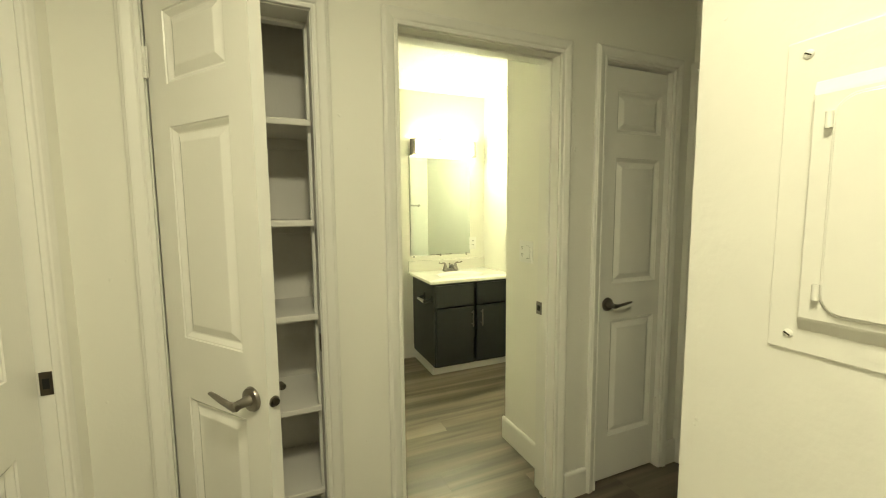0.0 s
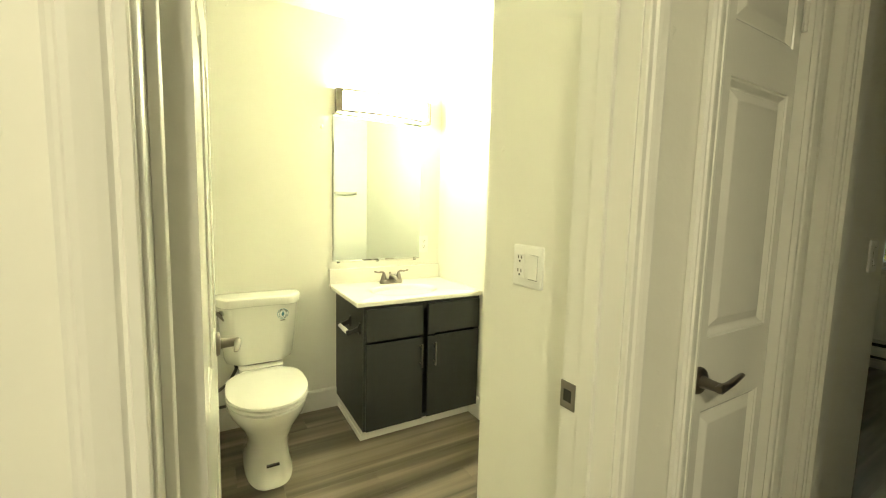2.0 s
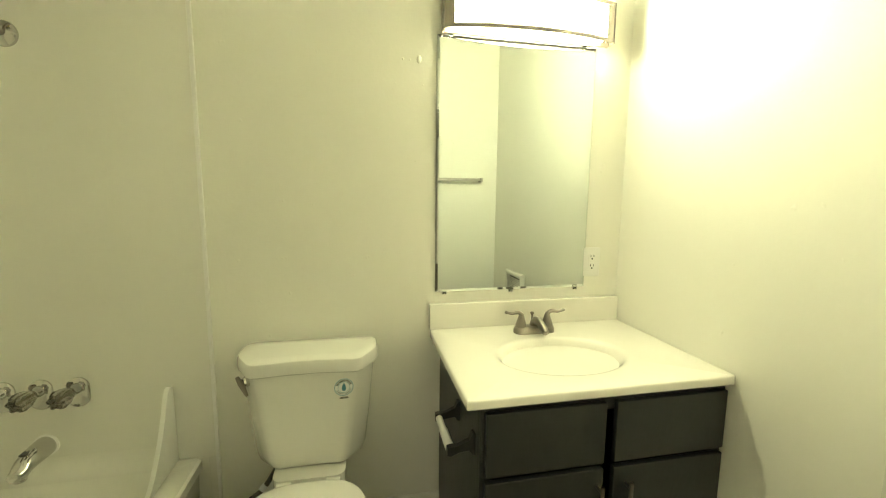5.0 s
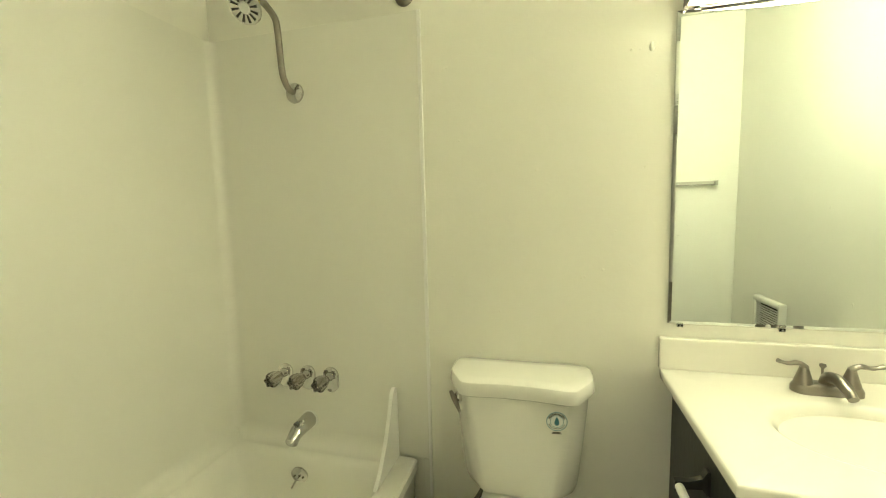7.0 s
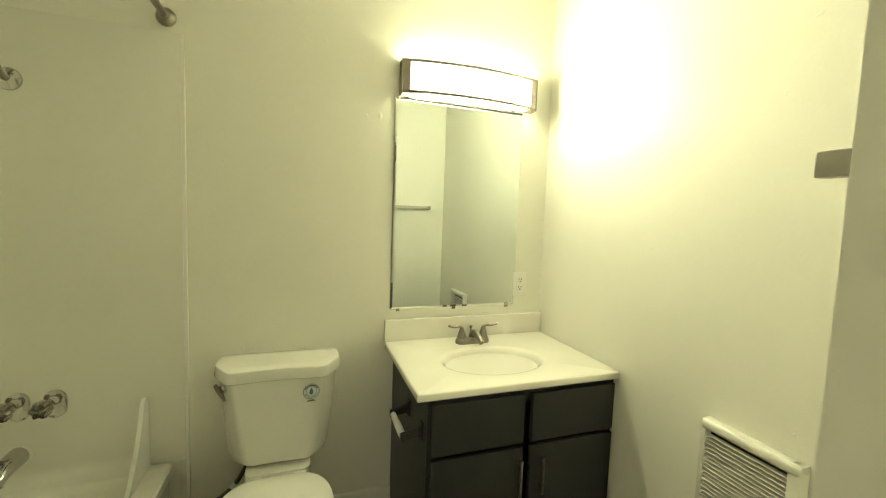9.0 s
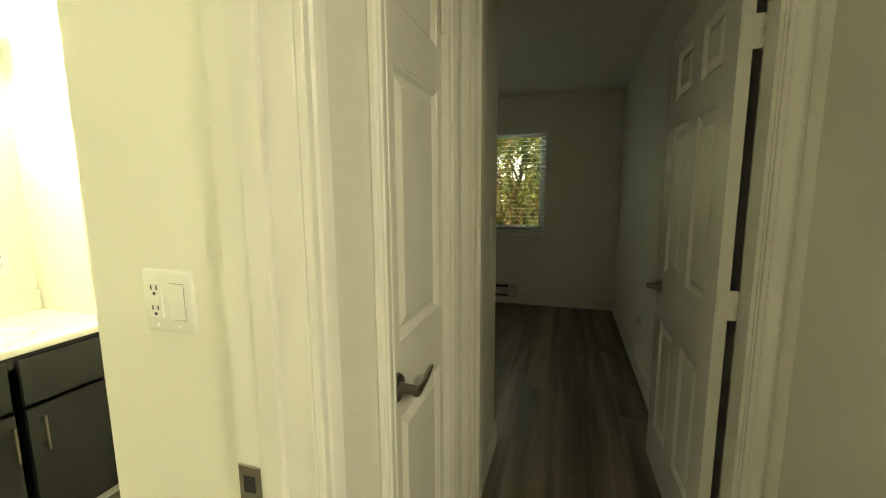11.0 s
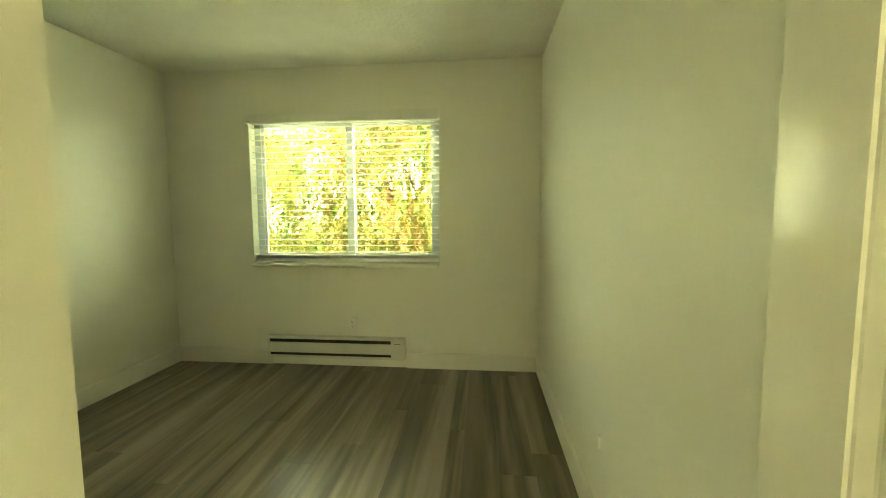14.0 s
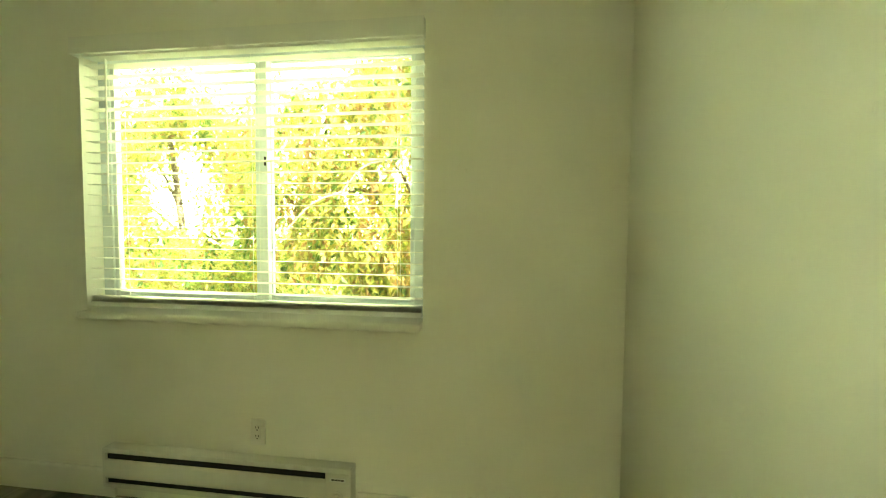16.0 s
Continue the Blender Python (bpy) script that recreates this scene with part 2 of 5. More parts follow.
def cyl(bm, p0, p1, r0, r1=None, n=20):
    r1 = r0 if r1 is None else r1
    p0, p1 = Vector(p0), Vector(p1)
    u, w, _ = frame_of(p1 - p0)
    ring = lambda p, r: [p + (u * math.cos(a) + w * math.sin(a)) * r for a in (2 * math.pi * i / n for i in range(n))]
    return loft(bm, [ring(p0, r0), ring(p1, r1)])


def lathe(bm, at, axis, profile, n=24):
    at = Vector(at)
    u, w, d = frame_of(axis)
    rings = [[at + d * h + (u * math.cos(a) + w * math.sin(a)) * max(r, 1e-4) for a in (2 * math.pi * i / n for i in range(n))] for r, h in profile]
    return loft(bm, rings)


def tube(bm, pts, r, n=12, flat=None):
    pts = [Vector(p) for p in pts]
    rings, prev = [], None
    for i, p in enumerate(pts):
        d = (pts[min(i + 1, len(pts) - 1)] - pts[max(i - 1, 0)]).normalized()
        if prev is None:
            u, w, _ = frame_of(d)
        else:
            u = (prev - d * prev.dot(d)).normalized()
            w = d.cross(u)
        prev = u
        rr = r[i] if isinstance(r, (list, tuple)) else r
        k = flat or 1.0
        rings.append([p + u * math.cos(a) * rr + w * math.sin(a) * rr * k for a in (2 * math.pi * j / n for j in range(n))])
    return loft(bm, rings)


def curve_pts(ctrl, steps=8):
    c = [Vector(p) for p in ctrl]
    c = [c[0] * 2 - c[1]] + c + [c[-1] * 2 - c[-2]]
    out = []
    for i in range(1, len(c) - 2):
        for k in range(steps):
            t = k / steps
            a, b, d, e = c[i - 1], c[i], c[i + 1], c[i + 2]
            out.append(0.5 * (2 * b + (d - a) * t + (2 * a - 5 * b + 4 * d - e) * t * t + (3 * b - a - 3 * d + e) * t ** 3))
    return out + [c[-2]]


def rrect(cx, cy, w, d, r, z, n=6):
    out = []
    for sx, sy, a0 in ((1, 1, 0), (-1, 1, 90), (-1, -1, 180), (1, -1, 270)):
        for k in range(n + 1):
            a = radians(a0 + 90 * k / n)
            out.append((cx + sx * (w / 2 - r) + r * math.cos(a), cy + sy * (d / 2 - r) + r * math.sin(a), z))
    return out

# ---- plan ----
H = 2.45
YH0, YH1 = 1.565, 1.69          # north wall of the hall
XW = -0.17                      # west wall of the hall
XP = 1.065                      # wall with the breaker panel
YJ = 0.63                       # south wall of the jog
XB0, XB1 = 2.345, 2.46          # wall with the bedroom door
BATH_N, BATH_E, TUB_W = 3.645, 2.285, -0.135
STUB_X, STUB_Y = 1.604, 2.13
BED_E, BED_S, BED_N, BED_L, BED_LX = 5.905, 0.70, 3.79, 1.575, 3.068


def wall(name, boxes, material=WALL, label="white painted drywall wall"):
    bm = bmesh.new()
    for b in boxes:
        bx(bm, *b)
    return single(name, bm, material, label, "wall", "structure")


def with_openings(axis, lo, hi, c0, c1, holes, top=H):
    """Boxes of a wall along an axis from lo to hi, between c0 and c1, with holes (a, b, z0, z1)."""
    out, at = [], lo
    put = lambda a, b, z0, z1: out.append((a, b, c0, c1, z0, z1) if axis == "x" else (c0, c1, a, b, z0, z1))
    for a, b, z0, z1 in sorted(holes):
        put(at, a, 0, top)
        if z0 > 0:
            put(a, b, 0, z0)
        put(a, b, z1, top)
        at = b
    put(at, hi, 0, top)
    return out


LIN = (0.04, 0.495, 2.035)
BTH = (0.797, 1.508, 2.035)
CLO = (1.768, 2.194, 2.045)
BED = (0.730, 1.515, 2.045)
WIN = (1.490, 3.065, 0.874, 2.062)
J = 0.018                       # jamb board

wall("wall_hall_north", with_openings("x", XW - 0.115, XB0, YH0, YH1, [(LIN[0] - J, LIN[1] + J, 0, LIN[2] + J), (BTH[0] - J, BTH[1] + J, 0, BTH[2] + J), (CLO[0] - J, CLO[1] + J, 0, CLO[2] + J)]))
WD = (0.625, 1.400, 2.035)
wall("wall_hall_west", with_openings("y", -2.6, YH0, XW - 0.115, XW, [(WD[0] - J, WD[1] + J, 0, WD[2] + J)]))
wall("wall_hall_east", [(XP, XP + 0.12, -2.6, YJ, 0, H)], WALL_ROUGH, "white painted wall with rough patched plaster")
wall("wall_jog_south", [(XP + 0.12, XB0, YJ - 0.12, YJ, 0, H)])
wall("wall_hall_south", [(XW - 0.115, XP + 0.12, -2.72, -2.6, 0, H)])
wall("wall_bedroom_west", with_openings("y", BED_S - 0.19, YH1, XB0, XB1, [(BED[0] - J, BED[1] + J, 0, BED[2] + J)]))
wall("wall_bathroom_closet", [(STUB_X, STUB_X + 0.10, YH1, STUB_Y, 0, H), (STUB_X + 0.10, BATH_E, STUB_Y - 0.10, STUB_Y, 0, H)])
wall("wall_bathroom_east", [(BATH_E, BATH_E + 0.115, YH1, BATH_N, 0, H)])
wall("wall_bathroom_north", [(TUB_W - 0.115, BATH_E + 0.115, BATH_N, BATH_N + 0.115, 0, H)])
wall("wall_tub_west", [(TUB_W - 0.115, TUB_W, YH1, BATH_N, 0, H)])
wall("wall_tub_south", [(TUB_W, 0.755, 2.02, 2.10, 0, H), (0.60, 0.675, YH1, 2.02, 0, H)])
wall("wall_bedroom_east", with_openings("y", BED_S - 0.1, BED_N + 0.1, BED_E, BED_E + 0.15, [WIN]))
wall("wall_bedroom_south", [(XB1, BED_E, BED_S - 0.1, BED_S, 0, H)])
wall("wall_bedroom_north", [(BED_LX - 0.1, BED_E, BED_N, BED_N + 0.1, 0, H)])
wall("wall_bedroom_entry", [(XB1, BED_LX, BED_L, BED_L + 0.115, 0, H), (BED_LX - 0.115, BED_LX, BED_L + 0.115, BED_N, 0, H)])
wall("wall_side_room", [(-1.9, -1.8, -0.9, 1.6, 0, H), (-1.8, XW - 0.115, 1.44, 1.55, 0, H), (-1.8, XW - 0.115, -0.9, -0.8, 0, H)])
single("ceiling", box(-2.0, BED_E + 0.15, -2.72, BED_N + 0.1, H, H + 0.12), CEIL, "white textured drywall ceiling", "ceiling", "structure")

# ---- floor ----
floor = single("floor", box(-2.0, BED_E + 0.15, -2.72, BED_N + 0.1, -0.16, -0.008), DARK, "grey-brown wood-look vinyl plank floor", "floor", "structure")

wall("wall_lower_storey", [(-1.99, BED_E + 0.14, -2.71, BED_N + 0.09, -3.0, -0.1605)], label="plain painted wall of the storey below")

# ---- trim ----
PROFILE = [(0.0, 0.0), (0.0, 0.010), (0.002, 0.012), (0.011, 0.0128), (0.013, 0.0098), (0.016, 0.0100), (0.020, 0.0142), (0.028, 0.0165), (0.040, 0.0190), (0.046, 0.0190), (0.049, 0.0158), (0.053, 0.0146), (0.058, 0.010), (0.058, 0.0)]


def casing(parent, to_world, a, b, top, clip_b=None, clip_a=None):
    """Moulded casing round an opening from a to b; to_world(u, v, z): u along the wall, v out of it."""
    for name, ends in (("side_casing", ((a, -1, 0.0), (a, -1, top))), ("side_casing", ((b, 1, 0.0), (b, 1, top))), ("head_casing", None)):
        bm = bmesh.new()
        rings = []
        if ends:
            lim = clip_b if ends[0][1] > 0 else clip_a
            for (u, s, z), corner in zip(ends, (0, 1)):
                rings.append([to_world(u + s * (min(p, lim) if lim else p), v, z + (p if corner else 0)) for p, v in PROFILE])
        else:
            rings.append([to_world(a - min(p, clip_a or 9), v, top + p) for p, v in PROFILE])
            rings.append([to_world(b + min(p, clip_b or 9), v, top + p) for p, v in PROFILE])
        loft(bm, rings)
        part(name, bm, TRIM, parent)


def frame_set(name, axis, a, b, top, c0, c1, sides, stop, label, clip=(None, None)):
    """Jamb, stop and casings of an opening in a wall along an axis between the faces c0 and c1."""
    at = ((a + b) / 2, c0, 0) if axis == "x" else (c0, (a + b) / 2, 0)
    t = thing(name, at, label, "door frame", kind="structure")
    P = (lambda u, c, z: (u, c, z)) if axis == "x" else (lambda u, c, z: (c, u, z))

    def bar(nm, u0, u1, d0, d1, z0, z1, bev=0.001):
        p, q = P(u0, d0, z0), P(u1, d1, z1)
        part(nm, box(min(p[0], q[0]), max(p[0], q[0]), min(p[1], q[1]), max(p[1], q[1]), z0, z1, bev=bev, seg=1), TRIM, t)
    e = 0.002
    bar("jamb", a - J, a, c0 - e, c1 + e, 0, top)
    bar("jamb", b, b + J, c0 - e, c1 + e, 0, top)
    bar("head_jamb", a - J, b + J, c0 - e, c1 + e, top, top + J)
    s0, s1 = stop
    bar("door_stop", a, a + 0.011, s0, s1, 0, top - 0.011)
    bar("door_stop", b - 0.011, b, s0, s1, 0, top - 0.011)
    bar("head_stop", a, b, s0, s1, top - 0.011, top)
    for side in sides:
        c, sg = (c0, -1) if side == 0 else (c1, 1)
        casing(t, lambda u, v, z: P(u, c + sg * (v + 0.0025), z), a - 0.004, b + 0.004, top + 0.004, clip_b=clip[1], clip_a=clip[0])
    return t


lin_frame = frame_set("linen_door_frame", "x", *LIN, YH0, YH1, (0,), (1.655, 1.687), "white moulded casing round the linen closet")
bath_frame = frame_set("bathroom_door_frame", "x", *BTH, YH0, YH1, (0, 1), (1.61, 1.645), "white moulded casing round the bathroom doorway")
clo_frame = frame_set("closet_door_frame", "x", *CLO, YH0, YH1, (0,), (1.625, 1.66), "white moulded casing round the narrow closet door")
bed_frame = frame_set("bedroom_door_frame", "y", *BED, XB0, XB1, (0, 1), (2.350, 2.384), "white moulded casing round the bedroom doorway", clip=(None, 0.046))
west_frame = frame_set("side_door_frame", "y", *WD, XW - 0.115, XW, (1,), (-0.265, -0.24), "white moulded casing round a side doorway")


def strike(parent, x, y, z, nx, ny, w=0.03, h=0.06, material=NICKEL, hole=True):
    """A latch plate let into a jamb whose face looks along (nx, ny)."""
    bm = bmesh.new()
    if ny:
        bx(bm, x - w / 2, x + w / 2, y - 0.0015, y + 0.0015, z - h / 2, z + h / 2, bev=0.0012)
    else:
        bx(bm, x - 0.0015, x + 0.0015, y - w / 2, y + w / 2, z - h / 2, z + h / 2, bev=0.0012)
    p = part("strike_plate", bm, material, parent, "metal strike plate")
    # Near-black block laid on the plate as the shade of the latch hole.
    if hole:
        q = w * 0.26
        if ny:
            part("latch_hole", box(x - q, x + q, y - 0.0022, y + 0.0022, z - h * 0.22, z + h * 0.22), DARK, p)
        else:
            part("latch_hole", box(x - 0.0022, x + 0.0022, y - q, y + q, z - h * 0.22, z + h * 0.22), DARK, p)


strike(bath_frame, BTH[1] - 0.001, 1.680, 0.916, 1, 0, w=0.040)
strike(bed_frame, 2.3985, BED[1] - 0.001, 0.916, 0, 1, w=0.022, material=BRONZE, hole=False)
strike(lin_frame, LIN[1] - 0.001, 1.583, 0.92, 1, 0, w=0.028, material=BRONZE, hole=False)
strike(west_frame, -0.181, WD[1] - 0.001, 0.965, 0, 1, w=0.026, material=BRONZE)


def baseboard(x0, y0, x1, y1, nx, ny, h=0.132, t=0.014):
    """A baseboard from one point to another along a wall, growing out along (nx, ny)."""
    prof = [(0, 0), (t, 0), (t, h - 0.012), (t - 0.003, h - 0.004), (t - 0.007, h), (0, h)]
    bm = bmesh.new()
    loft(bm, [[(x + nx * p, y + ny * p, z) for p, z in prof] for x, y in ((x0, y0), (x1, y1))])
    single("baseboard", bm, TRIM, "white painted flat baseboard along the wall", "baseboard", "structure")


cw = 0.064
baseboard(XW, YH0, LIN[0] - cw, YH0, 0, -1)
baseboard(LIN[1] + cw, YH0, BTH[0] - cw, YH0, 0, -1)
baseboard(BTH[1] + cw, YH0, CLO[0] - cw, YH0, 0, -1)
baseboard(CLO[1] + cw, YH0, XB0, YH0, 0, -1)
baseboard(XW, WD[1] + cw, XW, YH0, 1, 0)
baseboard(XW, -2.6, XW, WD[0] - cw, 1, 0)
baseboard(XP, -2.6, XP, YJ + 0.014, -1, 0)
baseboard(XP, YJ, XB0 - 0.0, YJ, 0, 1)
baseboard(STUB_X, YH1 + 0.0, STUB_X, STUB_Y + 0.014, -1, 0)
baseboard(STUB_X, STUB_Y, BATH_E, STUB_Y, 0, 1)
baseboard(BATH_E, STUB_Y, BATH_E, 3.17, -1, 0)
baseboard(0.7385, BATH_N, 1.548, BATH_N, 0, -1)
baseboard(XB1, BED_L, BED_LX + 0.014, BED_L, 0, -1)
baseboard(BED_LX, BED_L, BED_LX, BED_N, 1, 0)
baseboard(BED_LX, BED_N, BED_E, BED_N, 0, -1)
baseboard(XB1, BED_S, BED_E, BED_S, 0, 1)
baseboard(BED_E, BED_S, BED_E, 1.768, -1, 0)
baseboard(BED_E, 2.938, BED_E, BED_N, -1, 0)


# ---- doors ----
def door_face(bm, w, h, panels, y, out):
    """One face of a moulded door in the plane y, with sunk and raised panels; out: -1 or 1."""
    xs = sorted({0, w, *[p[0] for p in panels], *[p[1] for p in panels]})
    zs = sorted({0, h, *[p[2] for p in panels], *[p[3] for p in panels]})
    for xa, xb in zip(xs, xs[1:]):
        for za, zb in zip(zs, zs[1:]):
            if not any(p[0] <= xa and xb <= p[1] and p[2] <= za and zb <= p[3] for p in panels):
                bm.faces.new([bm.verts.new(c) for c in ((xa, y, za), (xb, y, za), (xb, y, zb), (xa, y, zb))])
    for xa, xb, za, zb in panels:
        rings = []
        for inset, deep in ((0, 0), (0.002, 0.0035), (0.006, 0.004), (0.017, 0.0125), (0.021, 0.013), (0.044, 0.003), (0.047, 0.0025)):
            yy = y - out * deep
            rings.append([(xa + inset, yy, za + inset), (xb - inset, yy, za + inset), (xb - inset, yy, zb - inset), (xa + inset, yy, zb - inset)])
        loft(bm, rings, caps=False)
        bm.faces.new([bm.verts.new(c) for c in rings[-1]])


def door_slab(w, h, panels, t=0.035):
    bm = bmesh.new()
    door_face(bm, w, h, panels, 0.0, -1)
    door_face(bm, w, h, panels, t, 1)
    e = [(0, 0), (w, 0), (w, h), (0, h)]
    for (x0, z0), (x1, z1) in zip(e, e[1:] + e[:1]):
        bm.faces.new([bm.verts.new(c) for c in ((x0, 0, z0), (x1, 0, z1), (x1, t, z1), (x0, t, z0))])
    bmesh.ops.remove_doubles(bm, verts=bm.verts, dist=0.0002)
    return bm


def lever(parent, x, z, y, out, turn):
    """A lever handle on a door face at (x, z); out: -1 or 1 along local y; turn: -1 or 1, where the lever points."""
    bm = bmesh.new()
    lathe(bm, (x, y, z), (0, out, 0), [(0.033, 0), (0.033, 0.004), (0.030, 0.009), (0.018, 0.011), (0.0, 0.0115)], 28)
    h = part("door_handle", bm, NICKEL, parent, "satin nickel lever handle", smooth=True, local=True)
    bm = bmesh.new()
    lathe(bm, (x, y + out * 0.010, z), (0, out, 0), [(0.016, 0), (0.013, 0.010), (0.0115, 0.034), (0.012, 0.046), (0.006, 0.05), (0, 0.05)], 20)
    part("neck", bm, NICKEL, h, smooth=True, local=True)
    bm = bmesh.new()
    rings = []
    for d, hw, dep, lift in ((-0.014, 0.008, 0.008, 0.0), (-0.006, 0.0115, 0.010, 0.0), (0.012, 0.0105, 0.009, 0.0), (0.022, 0.008, 0.0085, 0.001), (0.05, 0.0068, 0.0085, 0.004), (0.085, 0.0060, 0.0075, 0.008), (0.108, 0.0045, 0.006, 0.010), (0.114, 0.002, 0.004, 0.010)):
        cy = y + out * (0.052 - 0.006 * max(0, d - 0.04) / 0.07)
        rings.append([(x + turn * d, cy + dep * math.sin(a), z + lift + hw * math.cos(a)) for a in (2 * math.pi * k / 12 for k in range(12))])
    loft(bm, rings)
    part("lever", bm, NICKEL, h, smooth=True, local=True)


def hinge(parent, x, y, z, leaf_x, leaf_y=None):
    """A painted butt hinge: knuckle at (x, y), a leaf beside it."""
    bm = bmesh.new()
    for k in range(5):
        cyl(bm, (x, y, z - 0.044 + k * 0.0178), (x, y, z - 0.044 + k * 0.0178 + 0.0165), 0.0065, n=12)
    hg = part("hinge", bm, TRIM, parent, "painted butt hinge", smooth=True, local=True)
    if leaf_x:
        bm = bmesh.new()
        bx(bm, min(x, x + leaf_x), max(x, x + leaf_x), y - 0.0012, y + 0.0012, z - 0.044, z + 0.044, bev=0.001, seg=1)
        part("leaf", bm, TRIM, hg, local=True)
    if leaf_y:
        bm = bmesh.new()
        bx(bm, x - 0.0015, x + 0.0015, min(y, y + leaf_y), max(y, y + leaf_y), z - 0.047, z + 0.047, bev=0.001, seg=1)
        leaf = part("leaf", bm, TRIM, hg, local=True)
        for dz in (-0.03, 0.0, 0.03):
            bm = bmesh.new()
            lathe(bm, (x - 0.0015, y + leaf_y * (0.62 if dz else 0.4), z + dz), (-1, 0, 0), [(0.004, 0), (0.003, 0.0012), (0, 0.0014)], 10)
            part("screw", bm, TRIM, leaf, local=True)


def door(name, w, h, panels, m, label):
    ob = part(name, door_slab(w, h, panels), DOOR, smooth=False)
    ob.matrix_world = m
    return tagged(ob, label, "door", kind="structure")


def columns(w, stile, mull, zs):
    if mull is None:
        return [(stile, w - stile, a, b) for a, b in zs]
    c = w / 2
    return [(x0, x1, a, b) for a, b in zs for x0, x1 in ((stile, c - mull / 2), (c + mull / 2, w - stile))]


ZS = [(0.223, 0.826), (1.007, 1.612), (1.727, 1.922)]
# narrow closet door, shut, hinged on its east side
wc = CLO[1] - CLO[0] - 0.006
d1 = door("door_1", wc, 2.026, [(0.094, 0.385, a, b) for a, b in ZS], pose(CLO[0] + 0.003, 1.587, 0.012), "shut white three-panel closet door with a nickel lever")
lever(d1, 0.069, 0.909, 0.0, -1, 1)
part("keyhole_plate", box(-0.0015, 0.0005, -0.002, 0.028, 0.878, 0.932), BRONZE, d1, local=True)
for z in (0.326, 1.820):
    hinge(d1, wc + 0.003, -0.006, z, -0.016)
# linen closet door, standing open
wl = 0.452
d2 = door("door_2", wl, 2.015, columns(wl, 0.092, None, ZS), pose(LIN[0] + 0.006, 1.556, 0.012, 0, 0, -52.0), "half-open white three-panel linen closet door")
lever(d2, wl - 0.062, 0.888, 0.0, -1, -1)
lever(d2, wl - 0.062, 0.888, 0.035, 1, -1)
bm = bmesh.new()
lathe(bm, (wl - 0.0005, 0.0175, 0.888), (1, 0, 0), [(0.0145, 0), (0.0145, 0.0018), (0.012, 0.0022), (0, 0.0022)], 24)
lp = part("latch_plate", bm, NICKEL, d2, local=True)
bm = bmesh.new()
cyl(bm, (wl, 0.0175, 0.888), (wl + 0.011, 0.0175, 0.888), 0.0095, n=16)
part("latch_bolt", bm, BRONZE, lp, local=True)
for z in (0.30, 1.80):
    hinge(d2, -0.004, -0.004, z, 0.016)
# bathroom door, open into the room
wb = 0.702
ZS6 = [(0.215, 0.735), (0.972, 1.606), (1.727, 1.918)]
d3 = door("door_3", wb, 2.015, columns(wb, 0.105, 0.105, ZS6), pose(BTH[0] + 0.004, 1.692, 0.012, 0, 0, 88.5) @ pose(0, -0.035, 0), "open white six-panel bathroom door with a nickel lever")
lever(d3, wb - 0.062, 0.915, 0.0, -1, -1)
lever(d3, wb - 0.062, 0.915, 0.035, 1, -1)
# bedroom door, open against the south wall
wd = 0.748
d4 = door("door_4", wd, 2.02, columns(wd, 0.112, 0.112, ZS6), pose(2.470, 0.752, 0.012, 0, 0, 1.2) @ Matrix.Translation((0, 0, 0)), "open white six-panel bedroom door beside the wall")
lever(d4, wd - 0.068, 0.895, 0.035, 1, -1)
lever(d4, wd - 0.068, 0.895, 0.0, -1, -1)
for z in (0.22, 0.99, 1.78):
    hinge(d4, -0.005, -0.020, z, None, 0.050)
# door in the west wall, shut
ww = WD[1] - WD[0] - 0.006
d5 = door("door_5", ww, 2.02, columns(ww, 0.112, 0.112, ZS), pose(-0.198, WD[0] + 0.003, 0.012, 0, 0, 90), "shut white six-panel door in the west hall wall")

# ---- linen closet ----
bm = bmesh.new()
for b in ((-0.02, 0.0, YH1, 1.945, 0, H), (0.575, 0.595, YH1, 1.945, 0, H), (-0.02, 0.595, 1.945, 1.96, 0, H)):
    bx(bm, *b)
single("wall_linen_closet", bm, SHELF, "painted inside walls of the linen closet", "wall", "structure")
for z in (0.345, 0.671, 1.016, 1.354, 1.70):
    s = thing("closet_shelf", (0.29, 1.80, z - 0.02), "white painted wooden shelf in the linen closet", "shelf", "linen closet shelves")
    bm = box(0.002, 0.573, YH1 + 0.003, 1.943, z - 0.019, z)
    bx(bm, 0.053, 0.482, 1.627, YH1 + 0.003, z - 0.019, z)
    part("board", bm, SHELF, s)
    part("front_lip", box(0.042, 0.493, 1.614, 1.627, z - 0.022, z + 0.001, bev=0.004), SHELF, s)
    part("cleat", box(0.002, 0.573, 1.927, 1.943, z - 0.062, z - 0.0195, bev=0.001, seg=1), SHELF, s)
    for x0 in (0.002, 0.557):
        part("side_cleat", box(x0, x0 + 0.016, YH1 + 0.02, 1.926, z - 0.055, z - 0.0195, bev=0.001, seg=1), SHELF, s)

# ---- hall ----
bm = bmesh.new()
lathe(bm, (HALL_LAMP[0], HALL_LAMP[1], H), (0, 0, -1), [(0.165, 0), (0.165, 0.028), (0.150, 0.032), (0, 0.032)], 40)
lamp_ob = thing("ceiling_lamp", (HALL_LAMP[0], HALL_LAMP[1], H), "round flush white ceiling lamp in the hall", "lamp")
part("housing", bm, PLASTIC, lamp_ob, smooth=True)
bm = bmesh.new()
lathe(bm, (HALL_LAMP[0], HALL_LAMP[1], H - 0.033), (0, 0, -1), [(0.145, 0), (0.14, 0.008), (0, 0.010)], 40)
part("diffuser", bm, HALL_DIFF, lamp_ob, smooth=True)

